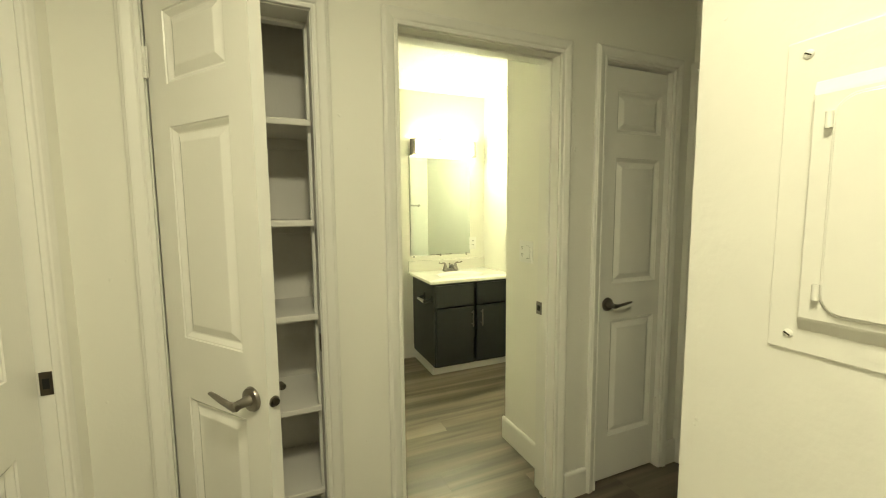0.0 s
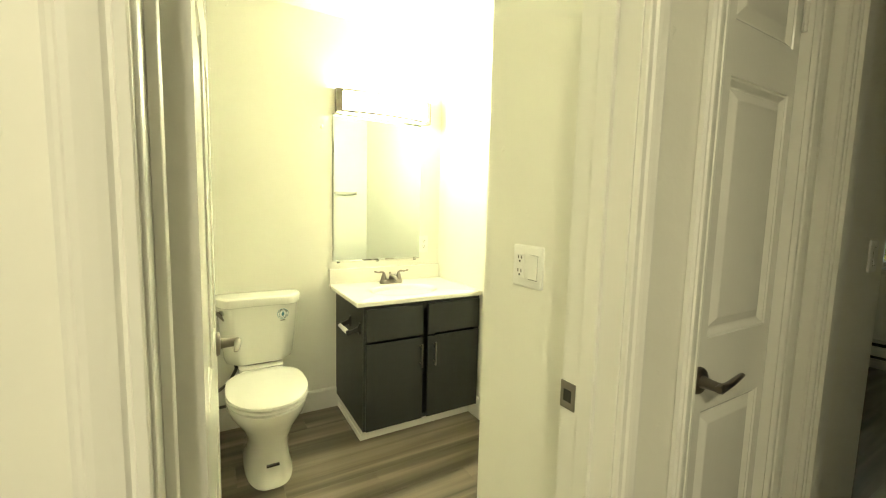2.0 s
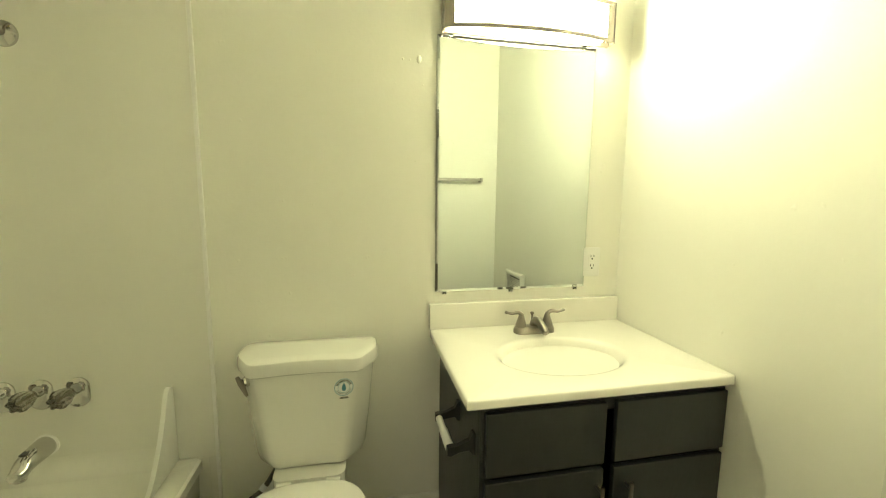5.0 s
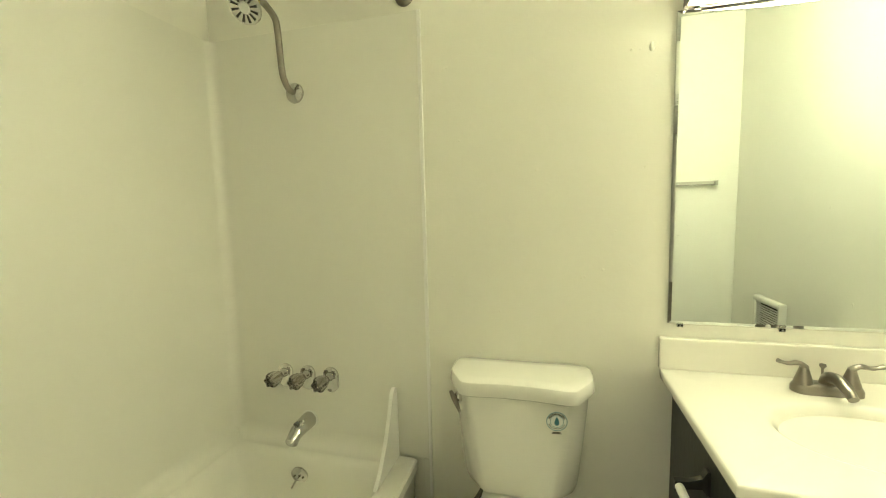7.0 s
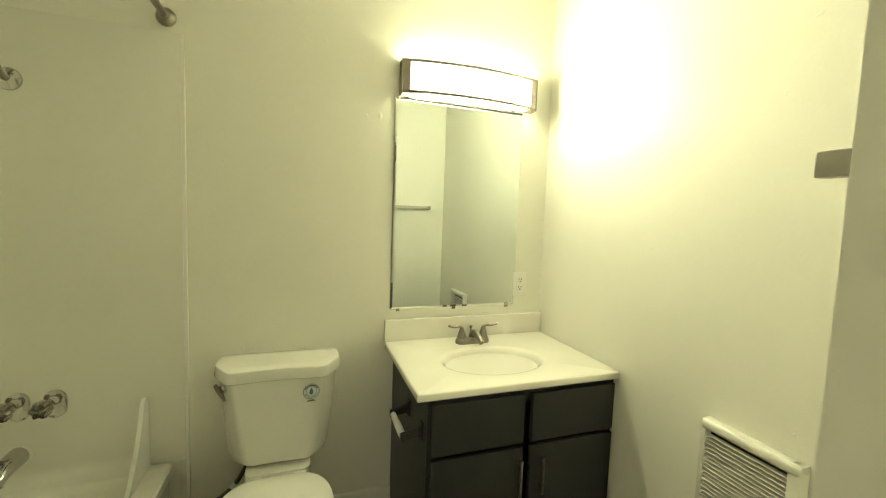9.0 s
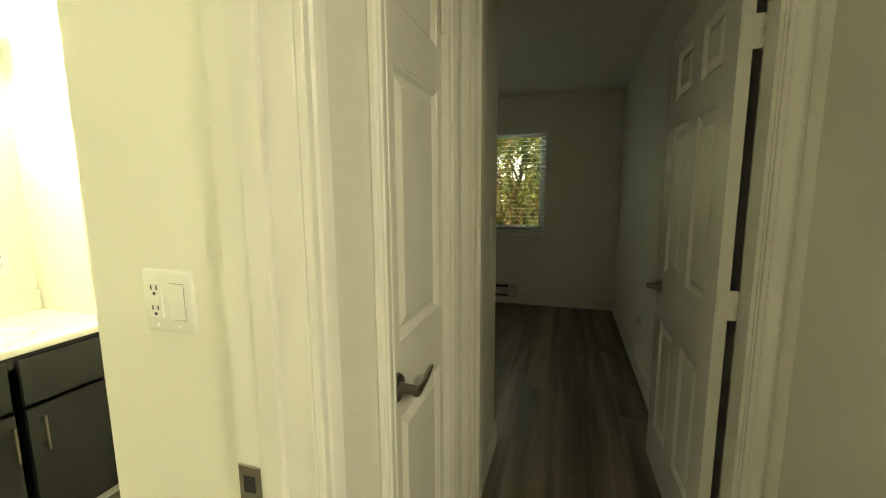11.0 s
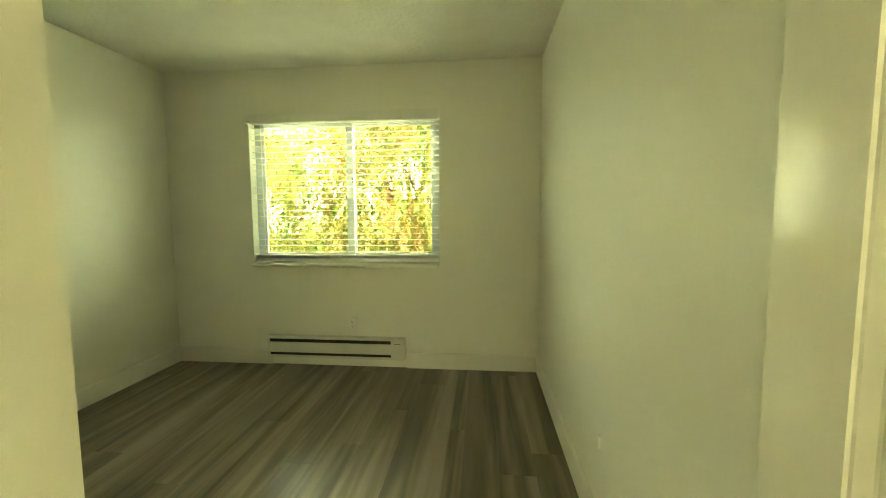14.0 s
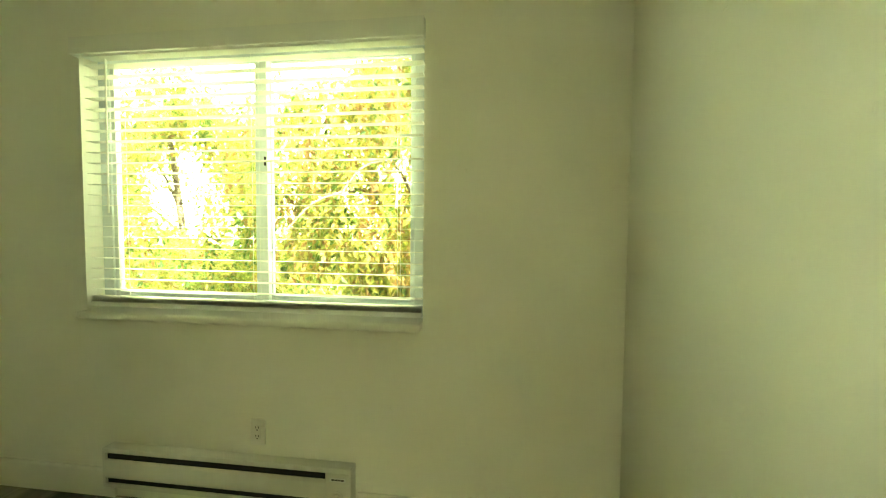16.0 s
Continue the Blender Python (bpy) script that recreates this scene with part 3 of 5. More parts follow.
panel = thing("breaker_panel", (XP, 0.30, 1.17), "painted-over electrical breaker panel set in the wall", "breaker panel")
py0, py1, pz0, pz1 = 0.105, 0.494, 1.173, 1.622
bm = bmesh.new()
bx(bm, XP - 0.004, XP + 0.002, py0, py1, pz0, pz1, bev=0.002)
cover = part("cover", bm, WALL_ROUGH, panel)
bm = bmesh.new()
q = lambda i, up, x: [(x, py0 + i, 1.207 + up), (x, py1 - i, 1.207 + up), (x, py1 - i, 1.560 - up), (x, py0 + i, 1.560 - up)]
loft(bm, [q(0.038, 0.0, XP - 0.003), q(0.039, 0.003, XP - 0.0055), q(0.0415, 0.018, XP - 0.0150), q(0.044, 0.022, XP - 0.0168)])
part("raised_frame", bm, WALL_ROUGH, panel)


def round_plate(bm, x0, x1, cy, cz, w, h, r):
    ring = [(p[0], p[1]) for p in rrect(cy, cz, w, h, r, 0)]
    loft(bm, [[(x0, a, b) for a, b in ring], [((x0 + x1) / 2, a, b) for a, b in ring], [(x1, cy + (a - cy) * 0.985, cz + (b - cz) * 0.988) for a, b in ring]])


bm = bmesh.new()
round_plate(bm, XP - 0.015, XP - 0.0180, 0.2935, 1.385, 0.272, 0.298, 0.028)
part("door_rim", bm, WALL_ROUGH, panel)
bm = bmesh.new()
round_plate(bm, XP - 0.015, XP - 0.0225, 0.2935, 1.385, 0.264, 0.290, 0.025)
pd = part("panel_door", bm, WALL_ROUGH, panel)
for z in (1.268, 1.502):
    bm = bmesh.new()
    cyl(bm, (XP - 0.021, 0.431, z - 0.011), (XP - 0.021, 0.431, z + 0.011), 0.0045, n=12)
    part("hinge", bm, WALL_ROUGH, pd, smooth=True)
part("door_latch", box(XP - 0.027, XP - 0.02, 0.172, 0.19, 1.35, 1.42, bev=0.002), WALL_ROUGH, pd)
for y in (0.132, 0.467):
    for z in (1.198, 1.600):
        bm = bmesh.new()
        lathe(bm, (XP - 0.004, y, z), (-1, 0, 0), [(0.0065, 0), (0.006, 0.002), (0.004, 0.0034), (0, 0.0036)], 18)
        sc = part("screw", bm, WALL_ROUGH, panel, smooth=True)
        bm = bx(bmesh.new(), -0.0007, 0.0007, -0.0045, 0.0045, -0.001, 0.001)
        bmesh.ops.transform(bm, matrix=pose(XP - 0.0076, y, z, 30, 0, 0), verts=bm.verts)
        part("screw_slot", bm, BRONZE, sc)


# ---- plates on the walls ----
def wall_plate(name, x, y, z, nx, ny, w, h, items, label, category):
    """A cover plate on a wall; local u runs along the wall. items: ('rocker' or 'gfci' or 'duplex', u)."""
    m = Matrix.Translation((x, y, z)) @ Matrix(((-ny, nx, 0, 0), (nx, ny, 0, 0), (0, 0, 1, 0), (0, 0, 0, 1)))
    t = new(name)
    t.matrix_world = m
    tagged(t, label, category)
    ring = [(p[0], p[1]) for p in rrect(0, 0, w, h, 0.006, 0, 3)]
    bm = bmesh.new()
    loft(bm, [[(u, 0, v) for u, v in ring], [(u, 0.0056, v) for u, v in ring], [(u - math.copysign(0.0035, u), 0.0082, v - math.copysign(0.0035, v)) for u, v in ring]])
    part("cover_plate", bm, PLASTIC, t, local=True, smooth=True)
    for kind, u in items:
        if kind == "rocker":
            # Dark sheet behind the rocker paints the shadow line along its lower edge.
            part("rocker_gap_shade", box(u - 0.0166, u + 0.0166, 0.005, 0.0066, -0.0346, 0.0335), DARK, t, local=True)
            bm = bmesh.new()
            loft(bm, [[(u - 0.0165, 0.005, -0.0333), (u + 0.0165, 0.005, -0.0333), (u + 0.0165, 0.005, 0.0333), (u - 0.0165, 0.005, 0.0333)],
                      [(u - 0.0160, 0.0105, -0.0325), (u + 0.0160, 0.0105, -0.0325), (u + 0.0160, 0.0075, 0.0325), (u - 0.0160, 0.0075, 0.0325)]])
            part("rocker", bm, PLASTIC, t, local=True)
        else:
            part("outlet_body", box(u - 0.0165, u + 0.0165, 0.005, 0.0085, -0.0335, 0.0335, bev=0.0012), PLASTIC, t, local=True)
            # Raised dark blocks paint the shade of the hollow slots and ground holes.
            hw, shade = (0.0017, GREYSLOT) if len(items) > 1 else (0.0015, DARK)
            for dz in (-0.019, 0.019):
                for du in (-0.0065, 0.0065):
                    part("slot", box(u + du - hw, u + du + hw, 0.008, 0.0089, dz + 0.001, dz + 0.0095), shade, t, local=True)
                bm = bmesh.new()
                cyl(bm, (u, 0.008, dz - 0.006), (u, 0.0089, dz - 0.006), 0.0032, n=12)
                part("ground_hole", bm, DARK, t, local=True)
            if kind == "gfci":
                for dz in (-0.0035, 0.0035):
                    part("button", box(u - 0.008, u + 0.008, 0.008, 0.0098, dz - 0.0025, dz + 0.0025, bev=0.0006, seg=1), PLASTIC, t, local=True)
    for dz in (-h / 2 + 0.011, h / 2 - 0.011):
        for kind, u in items:
            bm = bmesh.new()
            lathe(bm, (u, 0.0058, dz), (0, 1, 0), [(0.0032, 0), (0.0025, 0.001), (0, 0.0011)], 10)
            part("plate_screw", bm, PLASTIC, t, local=True)
    for ob in t.children:
        if not ob.name.startswith("cover_plate"):
            ob.location.y = 0.0020
    return t


wall_plate("light_switch", STUB_X, 1.927, 1.159, -1, 0, 0.116, 0.116, [("gfci", -0.026), ("rocker", 0.026)], "white plate with an outlet and a rocker switch", "switch")
wall_plate("wall_outlet", 2.160, BATH_N, 1.058, 0, -1, 0.074, 0.118, [("gfci", 0.0)], "white bathroom outlet beside the mirror", "outlet")
wall_plate("light_switch", 2.926, BED_L, 1.178, 0, -1, 0.074, 0.116, [("rocker", 0.0)], "white rocker light switch on the bedroom wall", "switch")
wall_plate("wall_outlet", BED_E, 2.223, 0.360, -1, 0, 0.07, 0.115, [("duplex", 0.0)], "painted wall outlet above the baseboard heater", "outlet")
bump_stop = bmesh.new()
bx(bump_stop, 4.195, 4.220, BED_S, BED_S + 0.012, 0.384, 0.430, bev=0.002)
single("phone_jack", bump_stop, PLASTIC, "small white wall jack low on the bedroom wall", "wall jack")

# ---- bathroom: tub and surround ----
tub = thing("bathtub", (0.28, 2.87, 0), "white enamelled bathtub built into the alcove", "bathtub")
TX0, TX1, TY0, TY1, RZ = TUB_W + 0.008, 0.682, 2.108, BATH_N - 0.008, 0.394


def tub_ring(inset_l, inset_r, inset_y0, inset_y1, z, r):
    x0, x1, y0, y1 = TX0 + inset_l, TX1 - inset_r, TY0 + inset_y0, TY1 - inset_y1
    return rrect((x0 + x1) / 2, (y0 + y1) / 2, x1 - x0, y1 - y0, r, z, 8)


bm = bmesh.new()
loft(bm, [tub_ring(0, 0.03, 0, 0, 0.0, 0.004), tub_ring(0, 0.012, 0, 0, 0.34, 0.006), tub_ring(0, 0, 0, 0, 0.355, 0.008), tub_ring(0, 0, 0, 0, RZ - 0.008, 0.010), tub_ring(0.004, 0.008, 0.004, 0.004, RZ, 0.014),
          tub_ring(0.050, 0.080, 0.06, 0.050, RZ, 0.05), tub_ring(0.060, 0.088, 0.07, 0.061, RZ - 0.006, 0.07), tub_ring(0.074, 0.098, 0.09, 0.077, RZ - 0.025, 0.09), tub_ring(0.086, 0.108, 0.12, 0.092, 0.300, 0.10), tub_ring(0.102, 0.125, 0.16, 0.108, 0.20, 0.11), tub_ring(0.122, 0.15, 0.24, 0.128, 0.10, 0.12), tub_ring(0.17, 0.20, 0.32, 0.19, 0.07, 0.10)], caps=True)
part("tub_shell", bm, ACRYL, tub, smooth=True)
bm = bmesh.new()
ap = lambda x, i: [(x, TY0 + 0.10 + i, 0.05 + i), (x, TY1 - 0.12 - i, 0.05 + i), (x, TY1 - 0.12 - i, 0.285 - i), (x, TY0 + 0.10 + i, 0.285 - i)]
loft(bm, [ap(TX1 - 0.030, 0.0), ap(TX1 - 0.012, 0.0), ap(TX1 - 0.008, 0.010)])
part("apron_panel", bm, ACRYL, tub)
bm = bmesh.new()
lathe(bm, (0.225, 3.551, 0.312), (0, -1, -0.12), [(0.036, 0), (0.036, 0.006), (0.030, 0.010), (0, 0.011)], 28)
ov = part("overflow_plate", bm, CHROME, tub, "chrome overflow plate", smooth=True)
bm = bmesh.new()
tube(bm, [(0.225, 3.538, 0.311), (0.223, 3.517, 0.303), (0.213, 3.510, 0.283)], 0.004, 8)
part("trip_lever", bm, CHROME, ov, smooth=True)
for dx in (-0.019, 0.019):
    bm = bmesh.new()
    lathe(bm, (0.225 + dx, 3.539, 0.3105), (0, -1, -0.12), [(0.004, 0), (0.003, 0.0015), (0, 0.002)], 10)
    part("screw", bm, BRONZE, ov)

sur = thing("shower_surround", (0.28, 3.6, RZ), "glossy white shower surround panels above the tub", "shower surround")
SZ, YS0 = 1.994, BATH_N - 0.008
part("back_panel", box(TUB_W + 0.010, 0.726, BATH_N - 0.008, BATH_N, RZ, SZ, bev=0.002), ACRYL, sur)
part("side_panel", box(TUB_W, TUB_W + 0.010, 2.10, BATH_N - 0.0, RZ, SZ, bev=0.002), ACRYL, sur)
part("end_panel", box(TUB_W + 0.010, 0.716, 2.10, 2.108, RZ, SZ, bev=0.002), ACRYL, sur)
part("edge_strip", box(0.726, 0.738, BATH_N - 0.010, BATH_N, 0.003, SZ, bev=0.002), PLASTIC, sur)
part("lower_panel", box(0.703, 0.726, BATH_N - 0.008, BATH_N, 0.003, RZ - 0.0, bev=0.001), ACRYL, sur)
# coved corners where the moulded panels run into each other and into the tub
CR = 0.055
arc = [(CR * (1 - math.sin(a)), CR * (1 - math.cos(a))) for a in (math.pi / 2 * k / 8 for k in range(9))]
bm = bmesh.new()
loft(bm, [[(x, YS0 - p, RZ + q - 0.001) for p, q in [(0, 0)] + arc] for x in (TUB_W + 0.010, 0.60)])
part("back_cove", bm, ACRYL, sur, smooth=True)
bm = bmesh.new()
loft(bm, [[(TUB_W + 0.010 + p, y, RZ + q - 0.001) for p, q in [(0, 0)] + arc] for y in (2.108, YS0)])
part("side_cove", bm, ACRYL, sur, smooth=True)
bm = bmesh.new()
loft(bm, [[(TUB_W + 0.010 + 0.6 * p, YS0 - 0.6 * q, z) for p, q in [(0, 0)] + arc] for z in (RZ, SZ - 0.002)])
part("corner_cove", bm, ACRYL, sur, smooth=True)
# splash guard on the rim
bm = bmesh.new()
prof = curve_pts([(3.425, RZ + 0.001), (3.470, RZ + 0.040), (3.525, RZ + 0.115), (3.565, RZ + 0.190), (3.590, RZ + 0.252), (3.612, RZ + 0.275), (3.634, RZ + 0.270)], 5)
prof = [(p[0], p[1]) for p in [Vector((a[0], a[1], 0)) if len(a) == 2 else a for a in prof]] + [(3.636, RZ + 0.001)]
loft(bm, [[(x, a, b) for a, b in prof] for x in (0.593, 0.597, 0.604, 0.607)])
single("splash_guard", bm, PLASTIC, "white triangular splash guard on the tub rim", "splash guard", smooth=True)

FX = 0.236
YS = BATH_N - 0.008
taps = thing("shower_faucet", (FX, YS, 0.69), "chrome three-knob shower faucet with acrylic handles", "faucet")
for x in (0.126, 0.228, 0.331):
    bm = bmesh.new()
    r0 = rrect(x, 0.670, 0.066, 0.100, 0.032, 0)
    loft(bm, [[(a, YS, b) for a, b, _ in r0], [(a, YS - 0.005, b) for a, b, _ in r0], [(x + (a - x) * 0.8, YS - 0.009, 0.670 + (b - 0.670) * 0.84) for a, b, _ in r0]])
    e = part("escutcheon", bm, CHROME, taps, smooth=True)
    bm = bmesh.new()
    lathe(bm, (x, YS - 0.008, 0.686), (0, -1, 0), [(0.018, 0), (0.017, 0.012), (0.0125, 0.02), (0.0115, 0.032), (0.014, 0.036), (0.010, 0.038)], 20)
    part("stem", bm, CHROME, e, smooth=True)
    bm = bmesh.new()
    rings = []
    for d, r, k in ((0.038, 0.010, 0), (0.044, 0.019, 0.04), (0.062, 0.025, 0.10), (0.088, 0.027, 0.14), (0.101, 0.023, 0.16), (0.105, 0.015, 0.1)):
        rings.append([(x + r * (1 + k * math.cos(6 * a)) * math.cos(a), YS - d, 0.686 + r * (1 + k * math.cos(6 * a)) * math.sin(a)) for a in (2 * math.pi * i / 36 for i in range(36))])
    loft(bm, rings)
    kn = part("knob", bm, ACRYLIC, taps, "smoked clear acrylic knob", smooth=True)
    bm = bmesh.new()
    lathe(bm, (x, YS - 0.040, 0.686), (0, -1, 0), [(0.007, 0), (0.009, 0.03), (0.005, 0.047)], 12)
    part("insert", bm, NICKEL, kn, smooth=True)
SPX = 0.224
spout = thing("tub_spout", (SPX, YS, 0.503), "chrome tub spout below the knobs", "spout")
bm = bmesh.new()
rings = []
for d, cz, hw, hh in ((0.0, 0.495, 0.031, 0.033), (0.02, 0.495, 0.031, 0.033), (0.06, 0.493, 0.029, 0.030), (0.095, 0.488, 0.027, 0.026), (0.118, 0.473, 0.0245, 0.022), (0.134, 0.473, 0.020, 0.015), (0.138, 0.468, 0.012, 0.008)):
    rings.append([(SPX + hw * math.cos(a), YS - d, cz + hh * math.sin(a)) for a in (2 * math.pi * i / 24 for i in range(24))])
loft(bm, rings)
sp = part("spout_body", bm, CHROME, spout, smooth=True)
bm = bmesh.new()
lathe(bm, (SPX, YS - 0.112, 0.468), (0, 0, -1), [(0.0165, 0), (0.0155, 0.018), (0.012, 0.019), (0, 0.012)], 18)
part("outlet_lip", bm, CHROME, sp, smooth=True)
bm = bmesh.new()
lathe(bm, (SPX, YS, 0.495), (0, -1, 0), [(0.037, 0), (0.037, 0.003), (0.033, 0.005), (0.030, 0.005)], 24)
part("sealant_ring", bm, PLASTIC, sp, "white sealant round the spout", smooth=True)
part("rating_mark", box(SPX - 0.013, SPX + 0.005, YS - 0.090, YS - 0.068, 0.5155, 0.5195), BLACKPL, sp)

sh = thing("shower_fixture", (0.243, YS, 1.765), "chrome shower head on a bent wall arm", "shower fixture")
bm = bmesh.new()
lathe(bm, (0.243, YS, 1.768), (0, -1, 0), [(0.037, 0), (0.035, 0.006), (0.022, 0.013), (0.010, 0.016)], 28)
part("flange", bm, CHROME, sh, smooth=True)
bm = bmesh.new()
tube(bm, curve_pts([(0.243, YS - 0.004, 1.766), (0.243, YS - 0.04, 1.776), (0.243, YS - 0.066, 1.812), (0.243, YS - 0.074, 1.875), (0.243, YS - 0.080, 1.95), (0.243, YS - 0.092, 1.996), (0.243, YS - 0.145, 2.020), (0.251, YS - 0.185, 2.008), (0.254, YS - 0.205, 1.992)], 7), 0.0115, 14)
part("shower_arm", bm, NICKEL, sh, smooth=True)
hd = Vector((0.06, -0.80, -0.60)).normalized()
h0 = Vector((0.254, YS - 0.200, 1.995))
bm = bmesh.new()
lathe(bm, h0, hd, [(0.0135, -0.004), (0.0135, 0.016), (0.012, 0.016)], 16)
part("thread_tape", bm, TAPE, sh, "yellow thread tape", smooth=True)
bm = bmesh.new()
lathe(bm, h0 + hd * 0.014, hd, [(0.014, 0), (0.017, 0.008), (0.016, 0.018), (0.030, 0.030), (0.047, 0.042), (0.050, 0.047), (0.049, 0.055), (0.044, 0.056), (0, 0.056)], 32)
hb = part("head", bm, CHROME, sh, smooth=True)
u, w, d = frame_of(hd)
c0 = h0 + hd * 0.0705
for k in range(12):
    a = 2 * math.pi * k / 12
    rad = u * math.cos(a) + w * math.sin(a)
    tan = d.cross(rad)
    bm = bmesh.new()
    pts = [c0 + rad * r + tan * s for r, s in ((0.020, -0.002), (0.042, -0.0038), (0.042, 0.0038), (0.020, 0.002))]
    loft(bm, [pts, [p + hd * 0.0015 for p in pts]])
    part("spray_slot", bm, BLACKPL, hb)
bm = bmesh.new()
lathe(bm, c0, hd, [(0.017, 0), (0.015, 0.003), (0, 0.004)], 20)
part("centre_cap", bm, PLASTIC, hb, smooth=True)
bm = bmesh.new()
cyl(bm, h0 + hd * 0.062 + Vector((0, 0.02, 0.038)), h0 + hd * 0.066 + Vector((0, 0.024, 0.056)), 0.004, n=10)
part("spray_lever", bm, PLASTIC, hb)

rod = thing("shower_rod", (0.682, 2.9, 2.045), "satin metal shower curtain rod over the tub", "shower rod")
bm = bmesh.new()
tube(bm, [(0.682, 2.105, 2.045), (0.682, BATH_N - 0.004, 2.045)], 0.0125, 16)
part("rod_tube", bm, NICKEL, rod, smooth=True)
for y, s in ((BATH_N, -1), (2.10, 1)):
    bm = bmesh.new()
    lathe(bm, (0.682, y, 2.045), (0, s, 0), [(0.032, 0), (0.032, 0.006), (0.026, 0.016), (0.017, 0.024), (0.015, 0.040), (0.0125, 0.042)], 24)
    part("rod_flange", bm, NICKEL, rod, smooth=True)

# ---- bathroom: vanity ----
VX0, VX1, VF = 1.535, BATH_E - 0.004, 3.105
van = thing("vanity_cabinet", (1.9, 3.37, 0), "black painted vanity cabinet with two drawers and doors", "cabinet")
for x0 in (VX0, VX1 - 0.016):
    part("side_panel", box(x0, x0 + 0.016, VF + 0.016, BATH_N - 0.004, 0.086, 0.788, bev=0.001, seg=1), BLACKCAB, van)
part("bottom_panel", box(VX0 + 0.016, VX1 - 0.016, VF + 0.016, BATH_N - 0.004, 0.086, 0.102), BLACKCAB, van)
part("back_panel", box(VX0 + 0.016, VX1 - 0.016, BATH_N - 0.012, BATH_N - 0.004, 0.102, 0.788), BLACKCAB, van)
bm = bmesh.new()
for b in ((VX0, VX0 + 0.03, 0.086, 0.788), (VX1 - 0.03, VX1, 0.086, 0.788), (VX0 + 0.03, VX1 - 0.03, 0.74, 0.788), (VX0 + 0.03, VX1 - 0.03, 0.086, 0.11)):
    bx(bm, b[0], b[1], VF, VF + 0.016, b[2], b[3])
part("face_frame", bm, BLACKCAB, van)
for x0, x1, hx in ((VX0 + 0.012, 1.886, 1.868), (1.918, VX1 - 0.008, 1.955)):
    part("drawer_front", box(x0, x1, VF - 0.018, VF - 0.0005, 0.592, 0.768, bev=0.002), BLACKCAB, van)
    dr = part("cabinet_door", box(x0, x1, VF - 0.018, VF - 0.0005, 0.090, 0.576, bev=0.002), BLACKCAB, van)
    bm = bmesh.new()
    cyl(bm, (hx, VF - 0.046, 0.408), (hx, VF - 0.046, 0.545), 0.0055, n=14)
    for z in (0.428, 0.526):
        cyl(bm, (hx, VF - 0.018, z), (hx, VF - 0.046, z), 0.0045, n=12)
    part("bar_handle", bm, NICKEL, dr, "brushed metal bar handle", smooth=True)
part("base", box(1.549, VX1, 3.17, BATH_N - 0.004, 0.0, 0.0858, bev=0.001, seg=1), TRIM, van, "white painted toe kick")
part("base_strip", box(1.540, 1.549, 3.165, BATH_N - 0.016, 0.0, 0.03, bev=0.003), TRIM, van)

# countertop with an oval basin
top = thing("countertop", (1.88, 3.36, 0.79), "cream cultured marble vanity top with oval basin", "countertop")
CX0, CX1, CY0, CY1, CZ0, CZ1 = 1.491, BATH_E - 0.003, 3.075, BATH_N - 0.003, 0.789, 0.816
ecx, ecy, ea, eb = 1.868, 3.318, 0.212, 0.150
N = 96
angs = sorted({2 * math.pi * i / N for i in range(N)} | {math.atan2(y - ecy, x - ecx) % (2 * math.pi) for x in (CX0 + 0.006, CX1) for y in (CY0 + 0.006, CY1)})


def rect_hit(a, x0, x1, y0, y1):
    c, s = math.cos(a), math.sin(a)
    k = min(((x1 if c > 0 else x0) - ecx) / c if abs(c) > 1e-9 else 9, ((y1 if s > 0 else y0) - ecy) / s if abs(s) > 1e-9 else 9)
    return ecx + c * k, ecy + s * k


def ell(k, z, dy=0.0):
    return [(ecx + ea * k * math.cos(a), ecy + dy + eb * k * math.sin(a), z) for a in angs]


bm = bmesh.new()
outer = lambda i, z: [(*rect_hit(a, CX0 + i, CX1, CY0 + i, CY1), z) for a in angs]
loft(bm, [outer(0.004, CZ0), outer(0, CZ0 + 0.004), outer(0, CZ1 - 0.006), outer(0.002, CZ1 - 0.002), outer(0.006, CZ1), ell(1.10, CZ1), ell(1.06, CZ1 - 0.0006), ell(1.02, CZ1 - 0.0020), ell(0.99, CZ1 - 0.0045), ell(0.96, CZ1 - 0.0095), ell(0.925, CZ1 - 0.019), ell(0.88, CZ1 - 0.034, 0.002), ell(0.81, CZ1 - 0.058, 0.004), ell(0.70, CZ1 - 0.087, 0.007), ell(0.53, CZ1 - 0.112, 0.011), ell(0.33, CZ1 - 0.128, 0.015), ell(0.1, CZ1 - 0.133, 0.018)])
slab = part("top_slab", bm, MARBLE, top, smooth=True)
bm = bmesh.new()
lathe(bm, (ecx, ecy + 0.018, CZ1 - 0.1330), (0, 0, 1), [(0.022, 0), (0.022, 0.003), (0.015, 0.004), (0, 0.004)], 20)
part("drain", bm, CHROME, top, smooth=True)
part("backsplash", box(CX0, CX1, BATH_N - 0.024, BATH_N - 0.002, CZ1 - 0.001, 0.914, bev=0.004), MARBLE, top)

